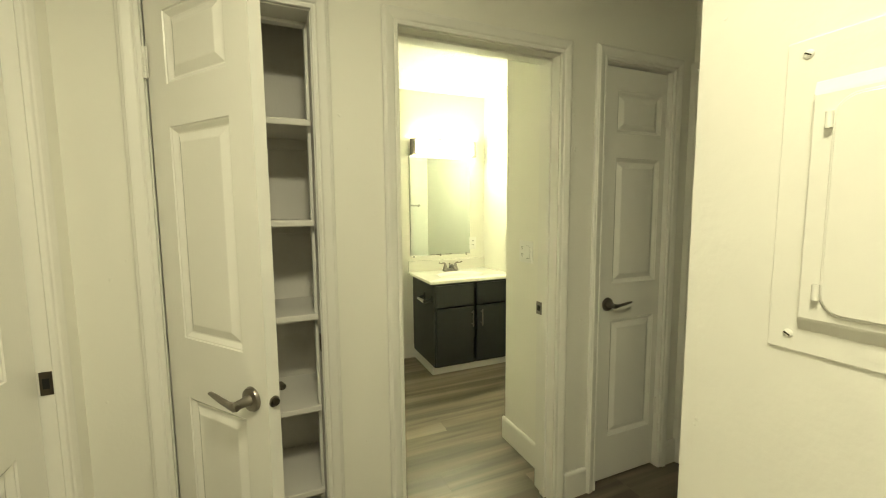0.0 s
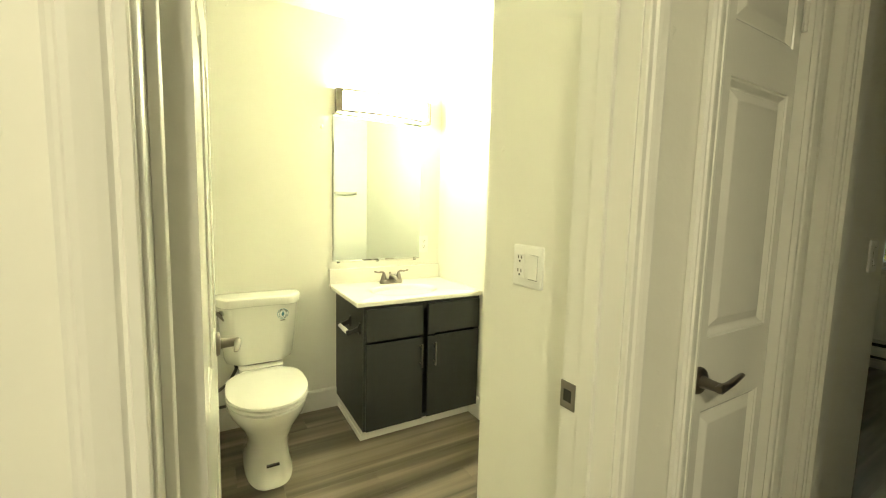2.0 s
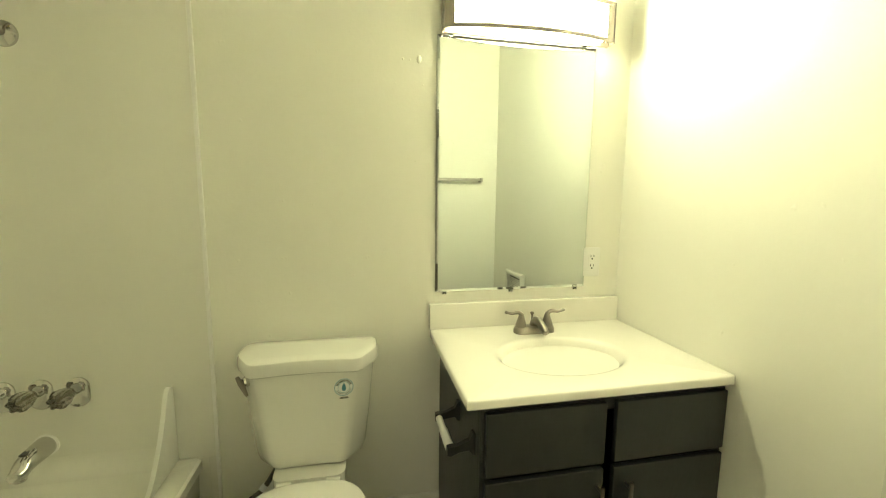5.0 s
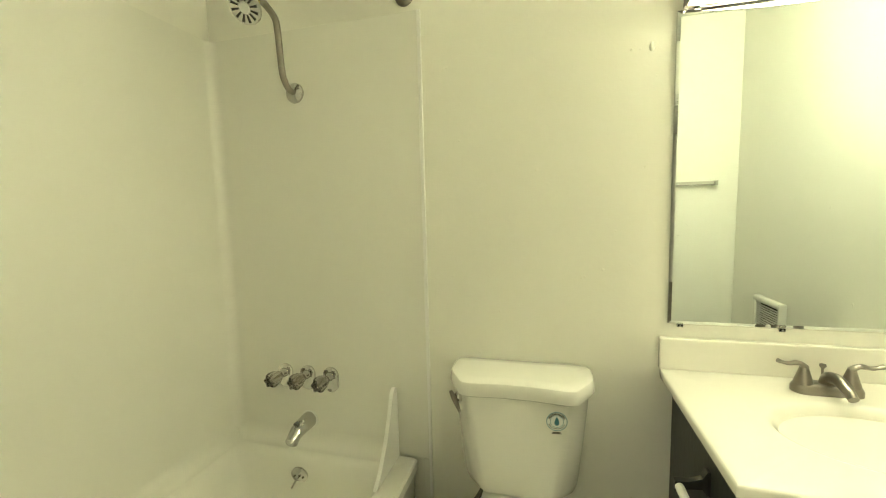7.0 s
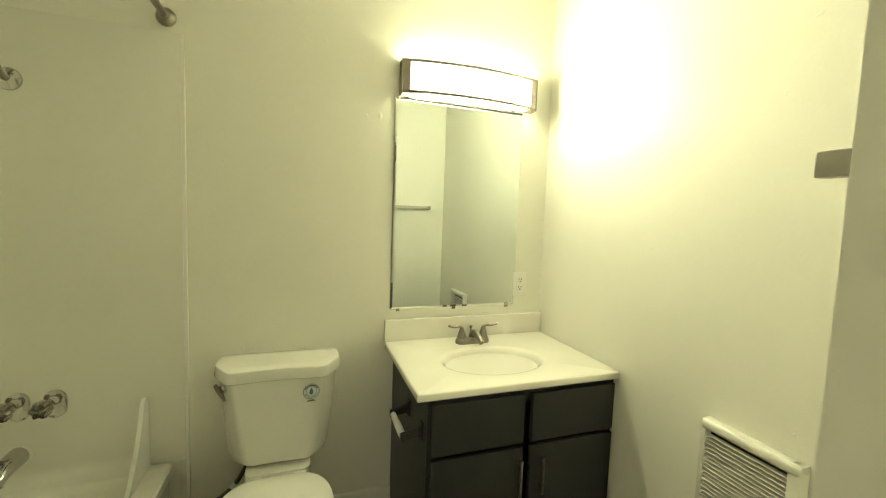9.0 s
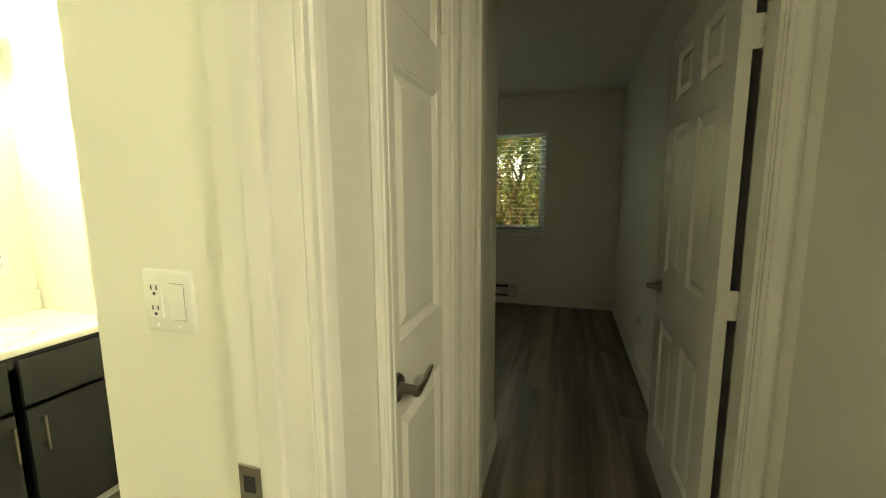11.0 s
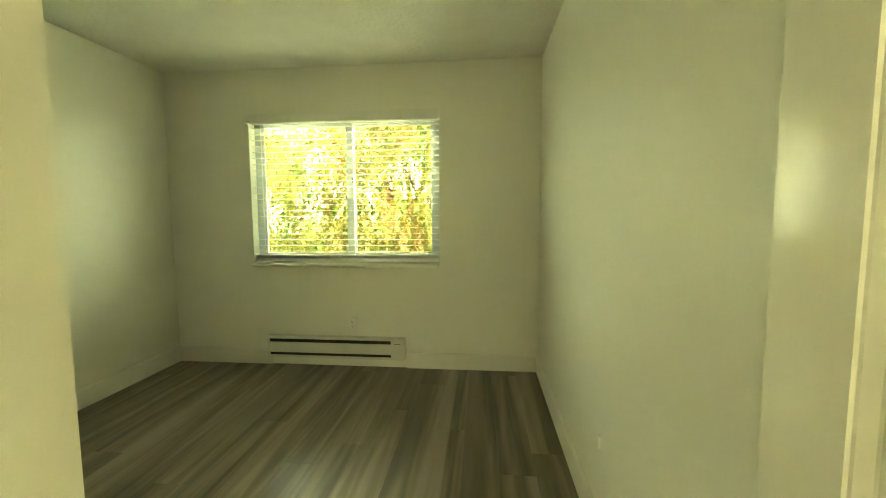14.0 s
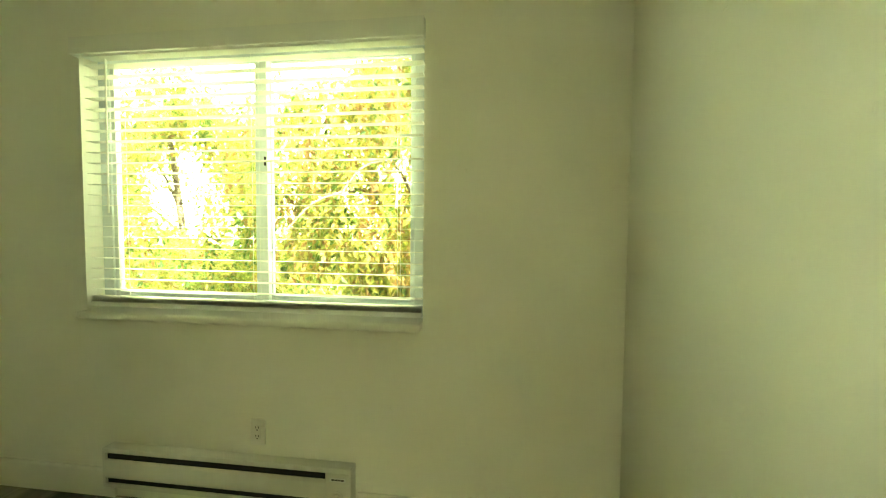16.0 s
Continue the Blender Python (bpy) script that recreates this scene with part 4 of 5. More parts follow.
fx, fy = 1.872, 3.535
fau = thing("sink_faucet", (fx, fy, CZ1), "brushed nickel two-lever sink faucet on the vanity top", "faucet")
bm = bmesh.new()
rings = [rrect(fx, fy, w, d, r, CZ1 + z) for w, d, r, z in ((0.158, 0.054, 0.026, 0.0), (0.158, 0.054, 0.026, 0.014), (0.150, 0.047, 0.023, 0.022), (0.13, 0.036, 0.017, 0.026))]
loft(bm, rings)
part("base_plate", bm, NICKEL, fau, smooth=True)
for s in (-1, 1):
    hx = fx + s * 0.052
    bm = bmesh.new()
    lathe(bm, (hx, fy, CZ1 + 0.02), (0, 0, 1), [(0.0225, 0), (0.0205, 0.010), (0.0150, 0.028), (0.0110, 0.042), (0.0085, 0.050), (0, 0.053)], 24)
    hb = part("handle_body", bm, NICKEL, fau, smooth=True)
    bm = bmesh.new()
    tube(bm, curve_pts([(hx - s * 0.004, fy, CZ1 + 0.066), (hx + s * 0.014, fy - 0.002, CZ1 + 0.078), (hx + s * 0.038, fy - 0.004, CZ1 + 0.076), (hx + s * 0.056, fy - 0.006, CZ1 + 0.080), (hx + s * 0.066, fy - 0.006, CZ1 + 0.084)], 5), [0.010] * 4 + [0.009] * 4 + [0.0075] * 4 + [0.0065] * 4 + [0.0078] * 4 + [0.004], 12, flat=0.75)
    part("lever", bm, NICKEL, hb, smooth=True)
bm = bmesh.new()
path = curve_pts([(fx, fy + 0.004, CZ1 + 0.020), (fx, fy - 0.008, CZ1 + 0.044), (fx, fy - 0.040, CZ1 + 0.052), (fx, fy - 0.078, CZ1 + 0.040), (fx, fy - 0.100, CZ1 + 0.027)], 6)
tube(bm, path, [0.017 - 0.006 * i / (len(path) - 1) for i in range(len(path))], 16)
part("spout", bm, NICKEL, fau, smooth=True)
bm = bmesh.new()
cyl(bm, (fx, fy + 0.020, CZ1 + 0.02), (fx, fy + 0.020, CZ1 + 0.062), 0.003, n=10)
lathe(bm, (fx, fy + 0.020, CZ1 + 0.060), (0, 0, 1), [(0.004, 0), (0.008, 0.006), (0.007, 0.011), (0, 0.012)], 14)
part("lift_rod", bm, NICKEL, fau, smooth=True)

# paper holder on the cabinet's side
tp = thing("paper_holder", (VX0, 3.25, 0.66), "black toilet paper holder with a white roller on the vanity", "paper holder")
for y in (3.155, 3.325):
    bm = bmesh.new()
    rings = [[(VX0 - d, y + sy * h, 0.655 + k + sz * v) for sy, sz in ((-1, -1), (1, -1), (1, 1), (-1, 1))] for d, h, v, k in ((0.0, 0.011, 0.030, 0.0), (0.007, 0.011, 0.030, 0.0), (0.016, 0.008, 0.014, -0.004), (0.045, 0.007, 0.010, -0.012), (0.066, 0.009, 0.013, -0.016), (0.076, 0.008, 0.011, -0.016))]
    loft(bm, rings)
    part("bracket", bm, BLACKPL, tp)
bm = bmesh.new()
cyl(bm, (VX0 - 0.066, 3.165, 0.639), (VX0 - 0.066, 3.25, 0.639), 0.0125, n=18)
cyl(bm, (VX0 - 0.066, 3.245, 0.639), (VX0 - 0.066, 3.315, 0.639), 0.0105, n=18)
part("roller", bm, PLASTIC, tp, "white plastic roller", smooth=True)

# mirror
MX0, MX1, MZ0, MZ1 = 1.514, 2.130, 0.958, 1.876
mir = thing("wall_mirror", (1.82, BATH_N, MZ0), "frameless rectangular wall mirror above the vanity", "mirror")
bm = bmesh.new()
sq = lambda i, y, e=0.0: [(MX0 + i, y - e, MZ0 + i), (MX1 - i, y, MZ0 + i), (MX1 - i, y, MZ1 - i), (MX0 + i, y - e, MZ1 - i)]
# hung a little proud at its west edge
loft(bm, [sq(0, BATH_N - 0.001), sq(0, BATH_N - 0.0045, 0.004), sq(0.009, BATH_N - 0.0065, 0.004)])
part("glass", bm, MIRROR, mir)
for x, z, s in ((MX0 + 0.035, MZ0, -1), (1.815, MZ0, -1), (MX1 - 0.04, MZ0, -1), (MX0 + 0.05, MZ1, 1), (MX1 - 0.05, MZ1, 1)):
    bm = bmesh.new()
    bx(bm, x - 0.008, x + 0.008, BATH_N - 0.009, BATH_N - 0.0066, z - 0.010, z + 0.010, bev=0.001, seg=1)
    bx(bm, x - 0.008, x + 0.008, BATH_N - 0.009, BATH_N, z + s * 0.006 - 0.005, z + s * 0.006 + 0.005, bev=0.001, seg=1)
    cl = part("clip", bm, CLEAR, mir, "clear plastic mirror clip")
    bm = bmesh.new()
    lathe(bm, (x, BATH_N - 0.009, z + s * 0.007), (0, -1, 0), [(0.0035, 0), (0.003, 0.0015), (0, 0.002)], 10)
    part("screw", bm, CHROME, cl)

# vanity light
LX0, LX1, LZ0, LZ1 = 1.532, 2.172, 1.882, 2.024
bar = thing("vanity_light", (1.85, BATH_N, 1.89), "lit bar lamp with curved metal frame above the mirror", "lamp")
lmid, lhalf = (LX0 + LX1) / 2, (LX1 - LX0) / 2
bow = lambda x, d=0.0: BATH_N - 0.052 - 0.042 * (1 - ((x - lmid) / lhalf) ** 2) + d
lens = lambda x: BATH_N - 0.046 - 0.012 * (1 - ((x - lmid) / lhalf) ** 2)
part("back_plate", box(LX0 + 0.012, LX1 - 0.012, BATH_N - 0.016, BATH_N - 0.001, LZ0 + 0.015, LZ1 - 0.015, bev=0.002), NICKEL, bar)
xs = [LX0 + 0.030 + (LX1 - LX0 - 0.060) * i / 20 for i in range(21)]
bm = bmesh.new()
loft(bm, [[(x, lens(x), LZ0 + 0.014), (x, lens(x), LZ1 - 0.014), (x, lens(x) + 0.005, LZ1 - 0.014), (x, lens(x) + 0.005, LZ0 + 0.014)] for x in xs])
part("diffuser", bm, DIFFUSER, bar, "glowing white diffuser", smooth=True)
bm = bmesh.new()
loft(bm, [[(x, lens(x) + 0.0055, LZ0 + 0.016), (x, lens(x) + 0.0055, LZ1 - 0.016), (x, BATH_N - 0.017, LZ1 - 0.016), (x, BATH_N - 0.017, LZ0 + 0.016)] for x in xs])
part("diffuser_back", bm, EDGE_GLOW, bar, smooth=True)
for z0, z1 in ((LZ0 + 0.004, LZ0 + 0.017), (LZ1 - 0.013, LZ1)):
    xs2 = [LX0 + (LX1 - LX0) * i / 24 for i in range(25)]
    bm = bmesh.new()
    loft(bm, [[(x, bow(x, 0.0), z0), (x, bow(x, 0.0), z1), (x, bow(x, 0.006), z1), (x, bow(x, 0.006), z0)] for x in xs2])
    part("rail", bm, NICKEL, bar)
for x0, x1 in ((LX0, LX0 + 0.034), (LX1 - 0.034, LX1)):
    bm = bmesh.new()
    xs3 = [x0 + (x1 - x0) * i / 3 for i in range(4)]
    loft(bm, [[(x, bow(x, 0.0005), LZ0 + 0.017), (x, bow(x, 0.0005), LZ1 - 0.013), (x, bow(x, 0.006), LZ1 - 0.013), (x, bow(x, 0.006), LZ0 + 0.017)] for x in xs3])
    xe = x0 if x0 == LX0 else x1
    bx(bm, xe - 0.0015, xe + 0.0015, BATH_N - 0.054, BATH_N - 0.001, LZ0, LZ1)
    part("end_plate", bm, NICKEL, bar)
bm = bmesh.new()
bx(bm, LX0 + 0.004, LX1 - 0.004, BATH_N - 0.022, BATH_N - 0.016, LZ0 - 0.004, LZ0 + 0.012, bev=0.001, seg=1)
part("lower_channel", bm, NICKEL, bar)

# towel bar
tow = thing("towel_bar", (1.9, STUB_Y, 1.45), "square chrome towel bar on the bathroom wall", "towel bar")
for x in (1.676, 2.150):
    part("post", box(x - 0.009, x + 0.009, STUB_Y, STUB_Y + 0.062, 1.430, 1.458, bev=0.002), SATIN, tow)
part("rail", box(1.685, 2.141, STUB_Y + 0.046, STUB_Y + 0.056, 1.433, 1.455, bev=0.002), SATIN, tow)

# fan heater in the east wall
fan = thing("wall_heater", (BATH_E, 2.60, 0.45), "white louvred electric wall heater with a dial", "heater")
HY0, HY1, HZ0, HZ1 = 2.470, 2.722, 0.470, 0.822
# Backing in near-black, so the gaps between louvres get painted shade.
part("shade_backing", box(BATH_E - 0.012, BATH_E, HY0 + 0.014, HY1 - 0.014, HZ0 + 0.02, HZ1 - 0.02), DARK, fan)
bm = bmesh.new()
bx(bm, BATH_E - 0.036, BATH_E, HY0, HY0 + 0.030, HZ0, HZ1, bev=0.005)
bx(bm, BATH_E - 0.036, BATH_E, HY1 - 0.016, HY1, HZ0, HZ1, bev=0.005)
bx(bm, BATH_E - 0.040, BATH_E, HY0, HY1, HZ1 - 0.030, HZ1, bev=0.012, seg=4)
bx(bm, BATH_E - 0.036, BATH_E, HY0, HY1, HZ0, HZ0 + 0.075, bev=0.005)
part("frame", bm, HEATW, fan, smooth=True)
for k in range(20):
    z = HZ0 + 0.081 + k * 0.0119
    bm = bmesh.new()
    loft(bm, [[(BATH_E - 0.034, y, z), (BATH_E - 0.0335, y, z + 0.0020), (BATH_E - 0.022, y, z + 0.0034), (BATH_E - 0.022, y, z + 0.0018)] for y in (HY0 + 0.015, HY1 - 0.015)])
    part("louvre", bm, HEATW, fan)
bm = bmesh.new()
lathe(bm, (BATH_E - 0.036, HY1 - 0.075, HZ0 + 0.042), (-1, 0, 0), [(0.026, 0), (0.026, 0.006), (0.020, 0.009), (0.019, 0.020), (0, 0.021)], 24)
part("dial", bm, HEATW, fan, smooth=True)

# ---- bathroom: toilet ----
TCX = 1.069
toi = thing("toilet", (TCX, 3.3, 0), "white two-piece porcelain toilet with closed lid", "toilet")


YB = BATH_N - 0.022


def lid_ring(k, inset, z):
    """Outline of the tank lid: rounded back corners, wide bevelled front corners and a front that is bowed in a little."""
    hw, yb, ys, yf, kx = 0.226 - inset, YB + 0.012 - inset, 3.515, 3.414 + inset, 0.152 - inset * 0.5
    half = [(hw - 0.030, yb), (hw - 0.009, yb - 0.009), (hw - 0.001, yb - 0.030), (hw, ys + 0.030), (hw - 0.003, ys), (hw - 0.015, ys - 0.026), (kx + 0.022, yf + 0.012), (kx + 0.008, yf + 0.003), (kx - 0.010, yf + 0.0005), (kx * 0.62, yf + 0.006 * k), (kx * 0.28, yf + 0.011 * k)]
    return [(TCX + x, y, z) for x, y in half] + [(TCX - x, y, z) for x, y in half[::-1]]


def body_ring(hw, yf, z):
    """Outline of the tank under the lid."""
    half = [(hw - 0.012, YB), (hw, YB - 0.014), (hw, 3.535), (hw - 0.004, 3.515), (hw - 0.050, yf + 0.014), (hw - 0.062, yf + 0.004), (hw - 0.078, yf), (hw * 0.3, yf + 0.003)]
    return [(TCX + x, y, z) for x, y in half] + [(TCX - x, y, z) for x, y in half[::-1]]


bm = bmesh.new()
loft(bm, [body_ring(0.140, 3.468, 0.428), body_ring(0.168, 3.453, 0.438), body_ring(0.179, 3.446, 0.466), body_ring(0.195, 3.436, 0.60), body_ring(0.210, 3.427, 0.758), body_ring(0.211, 3.427, 0.7615)])
tank = part("tank", bm, PORC, toi, smooth=True)
bm = bmesh.new()
loft(bm, [lid_ring(1, 0.006, 0.762), lid_ring(1, 0.001, 0.766), lid_ring(1, 0.0, 0.772), lid_ring(1, 0.002, 0.796), lid_ring(1, 0.006, 0.805), lid_ring(1, 0.014, 0.809), lid_ring(0.8, 0.05, 0.8105)])
part("tank_lid", bm, PORC, toi, smooth=True)
bm = bmesh.new()
bd = Vector((-0.78, -0.62, 0))
lathe(bm, (TCX - 0.184, 3.481, 0.731), bd, [(0.016, -0.006), (0.016, 0.010), (0.012, 0.015), (0, 0.016)], 18)
fl = part("flush_boss", bm, CHROME, tank, smooth=True)
bm = bmesh.new()
b0 = Vector((TCX - 0.188, 3.481, 0.731)) + bd * 0.018
tube(bm, [b0 + Vector((-0.012, 0.012, 0.014)), b0, b0 + Vector((0.014, -0.016, -0.014)), b0 + Vector((0.026, -0.028, -0.032))], [0.006, 0.0085, 0.0075, 0.004], 10)
part("flush_lever", bm, NICKEL, toi, smooth=True)


def bowl_ring(hw, y0, y1, z, p=2.3, n=40):
    """A rounded oblong ring, fuller at the back."""
    out = []
    cy, hl = (y0 + y1) / 2, (y1 - y0) / 2
    for i in range(n):
        a = 2 * math.pi * i / n
        c, s = math.cos(a), math.sin(a)
        k = p if s < 0 else 3.2
        x = hw * math.copysign(abs(c) ** (2 / k), c)
        y = hl * math.copysign(abs(s) ** (2 / k), s)
        out.append((TCX + x * (1 - 0.06 * max(0, -s)), cy + y, z))
    return out


bm = bmesh.new()
loft(bm, [bowl_ring(0.112, 2.985, 3.50, 0.0, 2.8), bowl_ring(0.110, 2.99, 3.50, 0.02, 2.8), bowl_ring(0.100, 3.01, 3.50, 0.06, 2.6), bowl_ring(0.098, 3.02, 3.50, 0.14, 2.5), bowl_ring(0.108, 3.01, 3.50, 0.20, 2.4), bowl_ring(0.142, 2.97, 3.47, 0.27, 2.2), bowl_ring(0.174, 2.935, 3.44, 0.325, 2.15), bowl_ring(0.184, 2.915, 3.42, 0.365, 2.1), bowl_ring(0.184, 2.913, 3.42, 0.382, 2.1), bowl_ring(0.176, 2.925, 3.41, 0.388, 2.1)])
part("bowl", bm, PORC, toi, smooth=True)
bm = bmesh.new()
loft(bm, [rrect(TCX, 3.49, 0.20, 0.18, 0.03, 0.30), rrect(TCX, 3.50, 0.225, 0.19, 0.03, 0.38), rrect(TCX, 3.505, 0.225, 0.20, 0.03, 0.428)])
part("tank_deck", bm, PORC, toi, smooth=True)
bm = bmesh.new()
loft(bm, [bowl_ring(0.182, 2.922, 3.395, 0.389, 2.1), bowl_ring(0.187, 2.914, 3.398, 0.394, 2.1), bowl_ring(0.186, 2.916, 3.398, 0.405, 2.1), bowl_ring(0.180, 2.924, 3.392, 0.408, 2.1)])
part("seat", bm, SEATP, toi, smooth=True)
bm = bmesh.new()
loft(bm, [bowl_ring(0.181, 2.920, 3.39, 0.4095, 2.1), bowl_ring(0.186, 2.914, 3.395, 0.414, 2.1), bowl_ring(0.185, 2.917, 3.395, 0.424, 2.1), bowl_ring(0.170, 2.940, 3.38, 0.431, 2.1), bowl_ring(0.11, 3.02, 3.32, 0.434, 2.1)])
part("seat_lid", bm, SEATP, toi, smooth=True)
for s in (-1, 1):
    bm = bmesh.new()
    cyl(bm, (TCX + s * 0.075 - 0.022, 3.402, 0.412), (TCX + s * 0.075 + 0.022, 3.402, 0.412), 0.011, n=14)
    part("lid_hinge", bm, SEATP, toi, smooth=True)
part("maker_mark", box(TCX - 0.028, TCX + 0.028, 3.001, 3.0145, 0.098, 0.106), BLACKPL, toi)
# round water-saving label on the tank
lab = new("tank_label")
lab.matrix_world = pose(1.182, 3.4285, 0.711, 94.5, 0, 6) @ Matrix.Scale(1.16, 4)
tagged(lab, "round white and blue paper label stuck on the toilet tank", "label")


def disc(name, r, h, m, parent, cx=0, cy=0, ring=None):
    b = bmesh.new()
    if ring:
        a = [2 * math.pi * i / 36 for i in range(36)]
        loft(b, [[(r * math.cos(t), r * math.sin(t), 0) for t in a], [(r * math.cos(t), r * math.sin(t), h) for t in a], [(ring * math.cos(t), ring * math.sin(t), h) for t in a]], caps=False)
    else:
        lathe(b, (cx, cy, 0), (0, 0, 1), [(r, 0), (r, h), (0, h)], 32)
    return part(name, b, m, parent, local=True)


disc("paper", 0.0265, 0.0012, LABELW, lab)
disc("outer_ring", 0.0255, 0.0016, LABELB, lab, ring=0.0238)
disc("inner_ring", 0.0165, 0.0016, LABELB, lab, ring=0.0155)
b = bmesh.new()
drop = [(0.008 * math.sin(t) * math.sin(t / 2) ** 1.2, 0.012 * math.cos(t) + 0.001, 0.0) for t in (2 * math.pi * i / 28 for i in range(28))]
loft(b, [drop, [(x, y, 0.0020) for x, y, _ in drop]])
part("drop", b, LABELB, lab, local=True)
for k in range(15):
    a = radians(25 + k * 9.3)
    b = bx(bmesh.new(), -0.0011, 0.0011, -0.0024, 0.0024, 0, 0.0017)
    bmesh.ops.transform(b, matrix=pose(0.0200 * math.cos(a), 0.0200 * math.sin(a), 0, 0, 0, math.degrees(a) - 90), verts=b.verts)
    part("bar", b, BLACKPL, lab, local=True)
for k in range(15):
    a = radians(205 + k * 9.3)
    b = bx(bmesh.new(), -0.0009, 0.0009, -0.0012, 0.0012, 0, 0.0017)
    bmesh.ops.transform(b, matrix=pose(0.0200 * math.cos(a), 0.0200 * math.sin(a), 0, 0, 0, math.degrees(a) - 90), verts=b.verts)
    part("bar", b, BLACKPL, lab, local=True)
for dy, w in ((-0.0305, 0.010), (-0.0335, 0.012)):
    part("bar", box(-w, w, dy - 0.0009, dy + 0.0009, 0, 0.0009), BLACKPL, lab, local=True)

# supply hose and stop valve
hose = thing("supply_hose", (0.9, 3.55, 0.2), "black braided water hose under the toilet tank", "hose")
bm = bmesh.new()
tube(bm, curve_pts([(0.955, 3.545, 0.43), (0.945, 3.540, 0.385), (0.905, 3.525, 0.325), (0.850, 3.515, 0.285), (0.825, 3.525, 0.235), (0.850, 3.545, 0.190), (0.900, 3.575, 0.172), (0.930, 3.590, 0.170)], 8), 0.0085, 12)
part("braid", bm, BRAID, hose, smooth=True)
bm = bmesh.new()
cyl(bm, (0.955, 3.545, 0.405), (0.955, 3.545, 0.432), 0.016, n=12)
part("coupling_nut", bm, BLACKPL, hose)
bm = bmesh.new()
tube(bm, [(0.912, 3.528, 0.336), (0.899, 3.523, 0.321)], 0.0105, 12)
part("tag", bm, LABELW, hose, "paper tag on the hose")
bm = bmesh.new()
cyl(bm, (0.940, BATH_N - 0.002, 0.170), (0.940, 3.575, 0.170), 0.010, n=14)
lathe(bm, (0.940, BATH_N - 0.015, 0.170), (0, -1, 0), [(0.028, 0), (0.026, 0.004), (0.012, 0.008)], 20)
part("stop_valve", bm, CHROME, hose, smooth=True)

# small dents and old screw holes in the bathroom's north wall
for x, z, r in ((1.452, 1.79, 0.009), (1.395, 1.788, 0.004), (0.985, 1.295, 0.003), (1.44, 1.44, 0.003), (1.215, 1.03, 0.003), (2.185, 1.42, 0.004)):
    bm = bmesh.new()
    lathe(bm, (x, BATH_N, z), (0, -1, 0), [(r, 0), (r * 0.85, 0.0015), (r * 0.4, 0.0028), (0, 0.003)], 9)
    for v in bm.verts:
        v.co.z = z + (v.co.z - z) * (1.6 if r > 0.008 else 1.0) + 0.15 * (v.co.x - x)
    single("paint_blob", bm, WALL, "small lump of filler under the wall paint", "filler", smooth=True, group="wall filler lumps")

# ---- bedroom: window ----
WX = BED_E + 0.085             # inner face of the window frame
y0, y1, z0, z1 = WIN
YM0, YM1 = 2.214, 2.272        # meeting stile
win = thing("window_1", (WX, 2.25, z0), "white vinyl sliding window with two panes", "window", kind="structure")
bm = bmesh.new()
bx(bm, WX, WX + 0.06, y0, y0 + 0.055, z0, z1, bev=0.002, seg=1)
bx(bm, WX, WX + 0.06, y1 - 0.055, y1, z0, z1, bev=0.002, seg=1)
bx(bm, WX, WX + 0.06, y0 + 0.055, y1 - 0.055, z0, z0 + 0.05, bev=0.002, seg=1)
bx(bm, WX, WX + 0.06, y0 + 0.055, y1 - 0.055, z1 - 0.045, z1, bev=0.002, seg=1)
part("window_frame", bm, VINYL, win)
bm = bmesh.new()
bx(bm, WX - 0.004, WX + 0.035, YM0, YM1, z0 + 0.05, z1 - 0.045, bev=0.003)
part("meeting_stile", bm, VINYL, win)
for a, b, dx, wa, wb in ((y0 + 0.055, YM0, 0.022, 0.022, 0.006), (YM1, y1 - 0.055, 0.008, 0.006, 0.022)):
    bm = bmesh.new()
    for c in ((a, a + wa, z0 + 0.05, z1 - 0.045), (b - wb, b, z0 + 0.05, z1 - 0.045), (a + wa, b - wb, z0 + 0.05, z0 + 0.074), (a + wa, b - wb, z1 - 0.066, z1 - 0.045)):
        bx(bm, WX + dx, WX + dx + 0.022, *c, bev=0.0015, seg=1)
    sash = part("sash", bm, VINYL, win)
    pane = part("pane", box(WX + dx + 0.009, WX + dx + 0.013, a + wa - 0.0005, b - wb + 0.0005, z0 + 0.0735, z1 - 0.0655), GLASS, sash)
    pane.visible_shadow = False
part("latch", box(WX - 0.012, WX - 0.004, YM0 + 0.004, YM0 + 0.012, 1.535, 1.575, bev=0.002), BLACKPL, win)
part("window_sill", box(BED_E - 0.062, WX, y0 + 0.001, y1 - 0.001, z0 - 0.032, z0 + 0.004, bev=0.016, seg=5), TRIM, win)

blind = thing("window_blind", (BED_E, 2.25, 2.0), "white horizontal slatted blind, lowered with slats open", "blind")
BX = BED_E + 0.034
part("valance", box(BED_E - 0.040, BED_E - 0.030, y0 - 0.004, y1 + 0.006, 2.012, 2.086, bev=0.003), SLAT, blind)
for y in (y0 - 0.004, y1 - 0.002):
    part("valance_return", box(BED_E - 0.030, BED_E, y, y + 0.008, 2.012, 2.086, bev=0.001, seg=1), SLAT, blind)
part("headrail", box(BX - 0.028, BX + 0.028, y0 + 0.006, y1 - 0.006, 2.018, 2.060, bev=0.002), SLAT, blind)
slat_mesh = None
prof = [(-0.025, -0.0008), (-0.0125, 0.0006), (0.0, 0.0011), (0.0125, 0.0006), (0.025, -0.0008), (0.0125, -0.0010), (0.0, -0.0006), (-0.0125, -0.0010)]


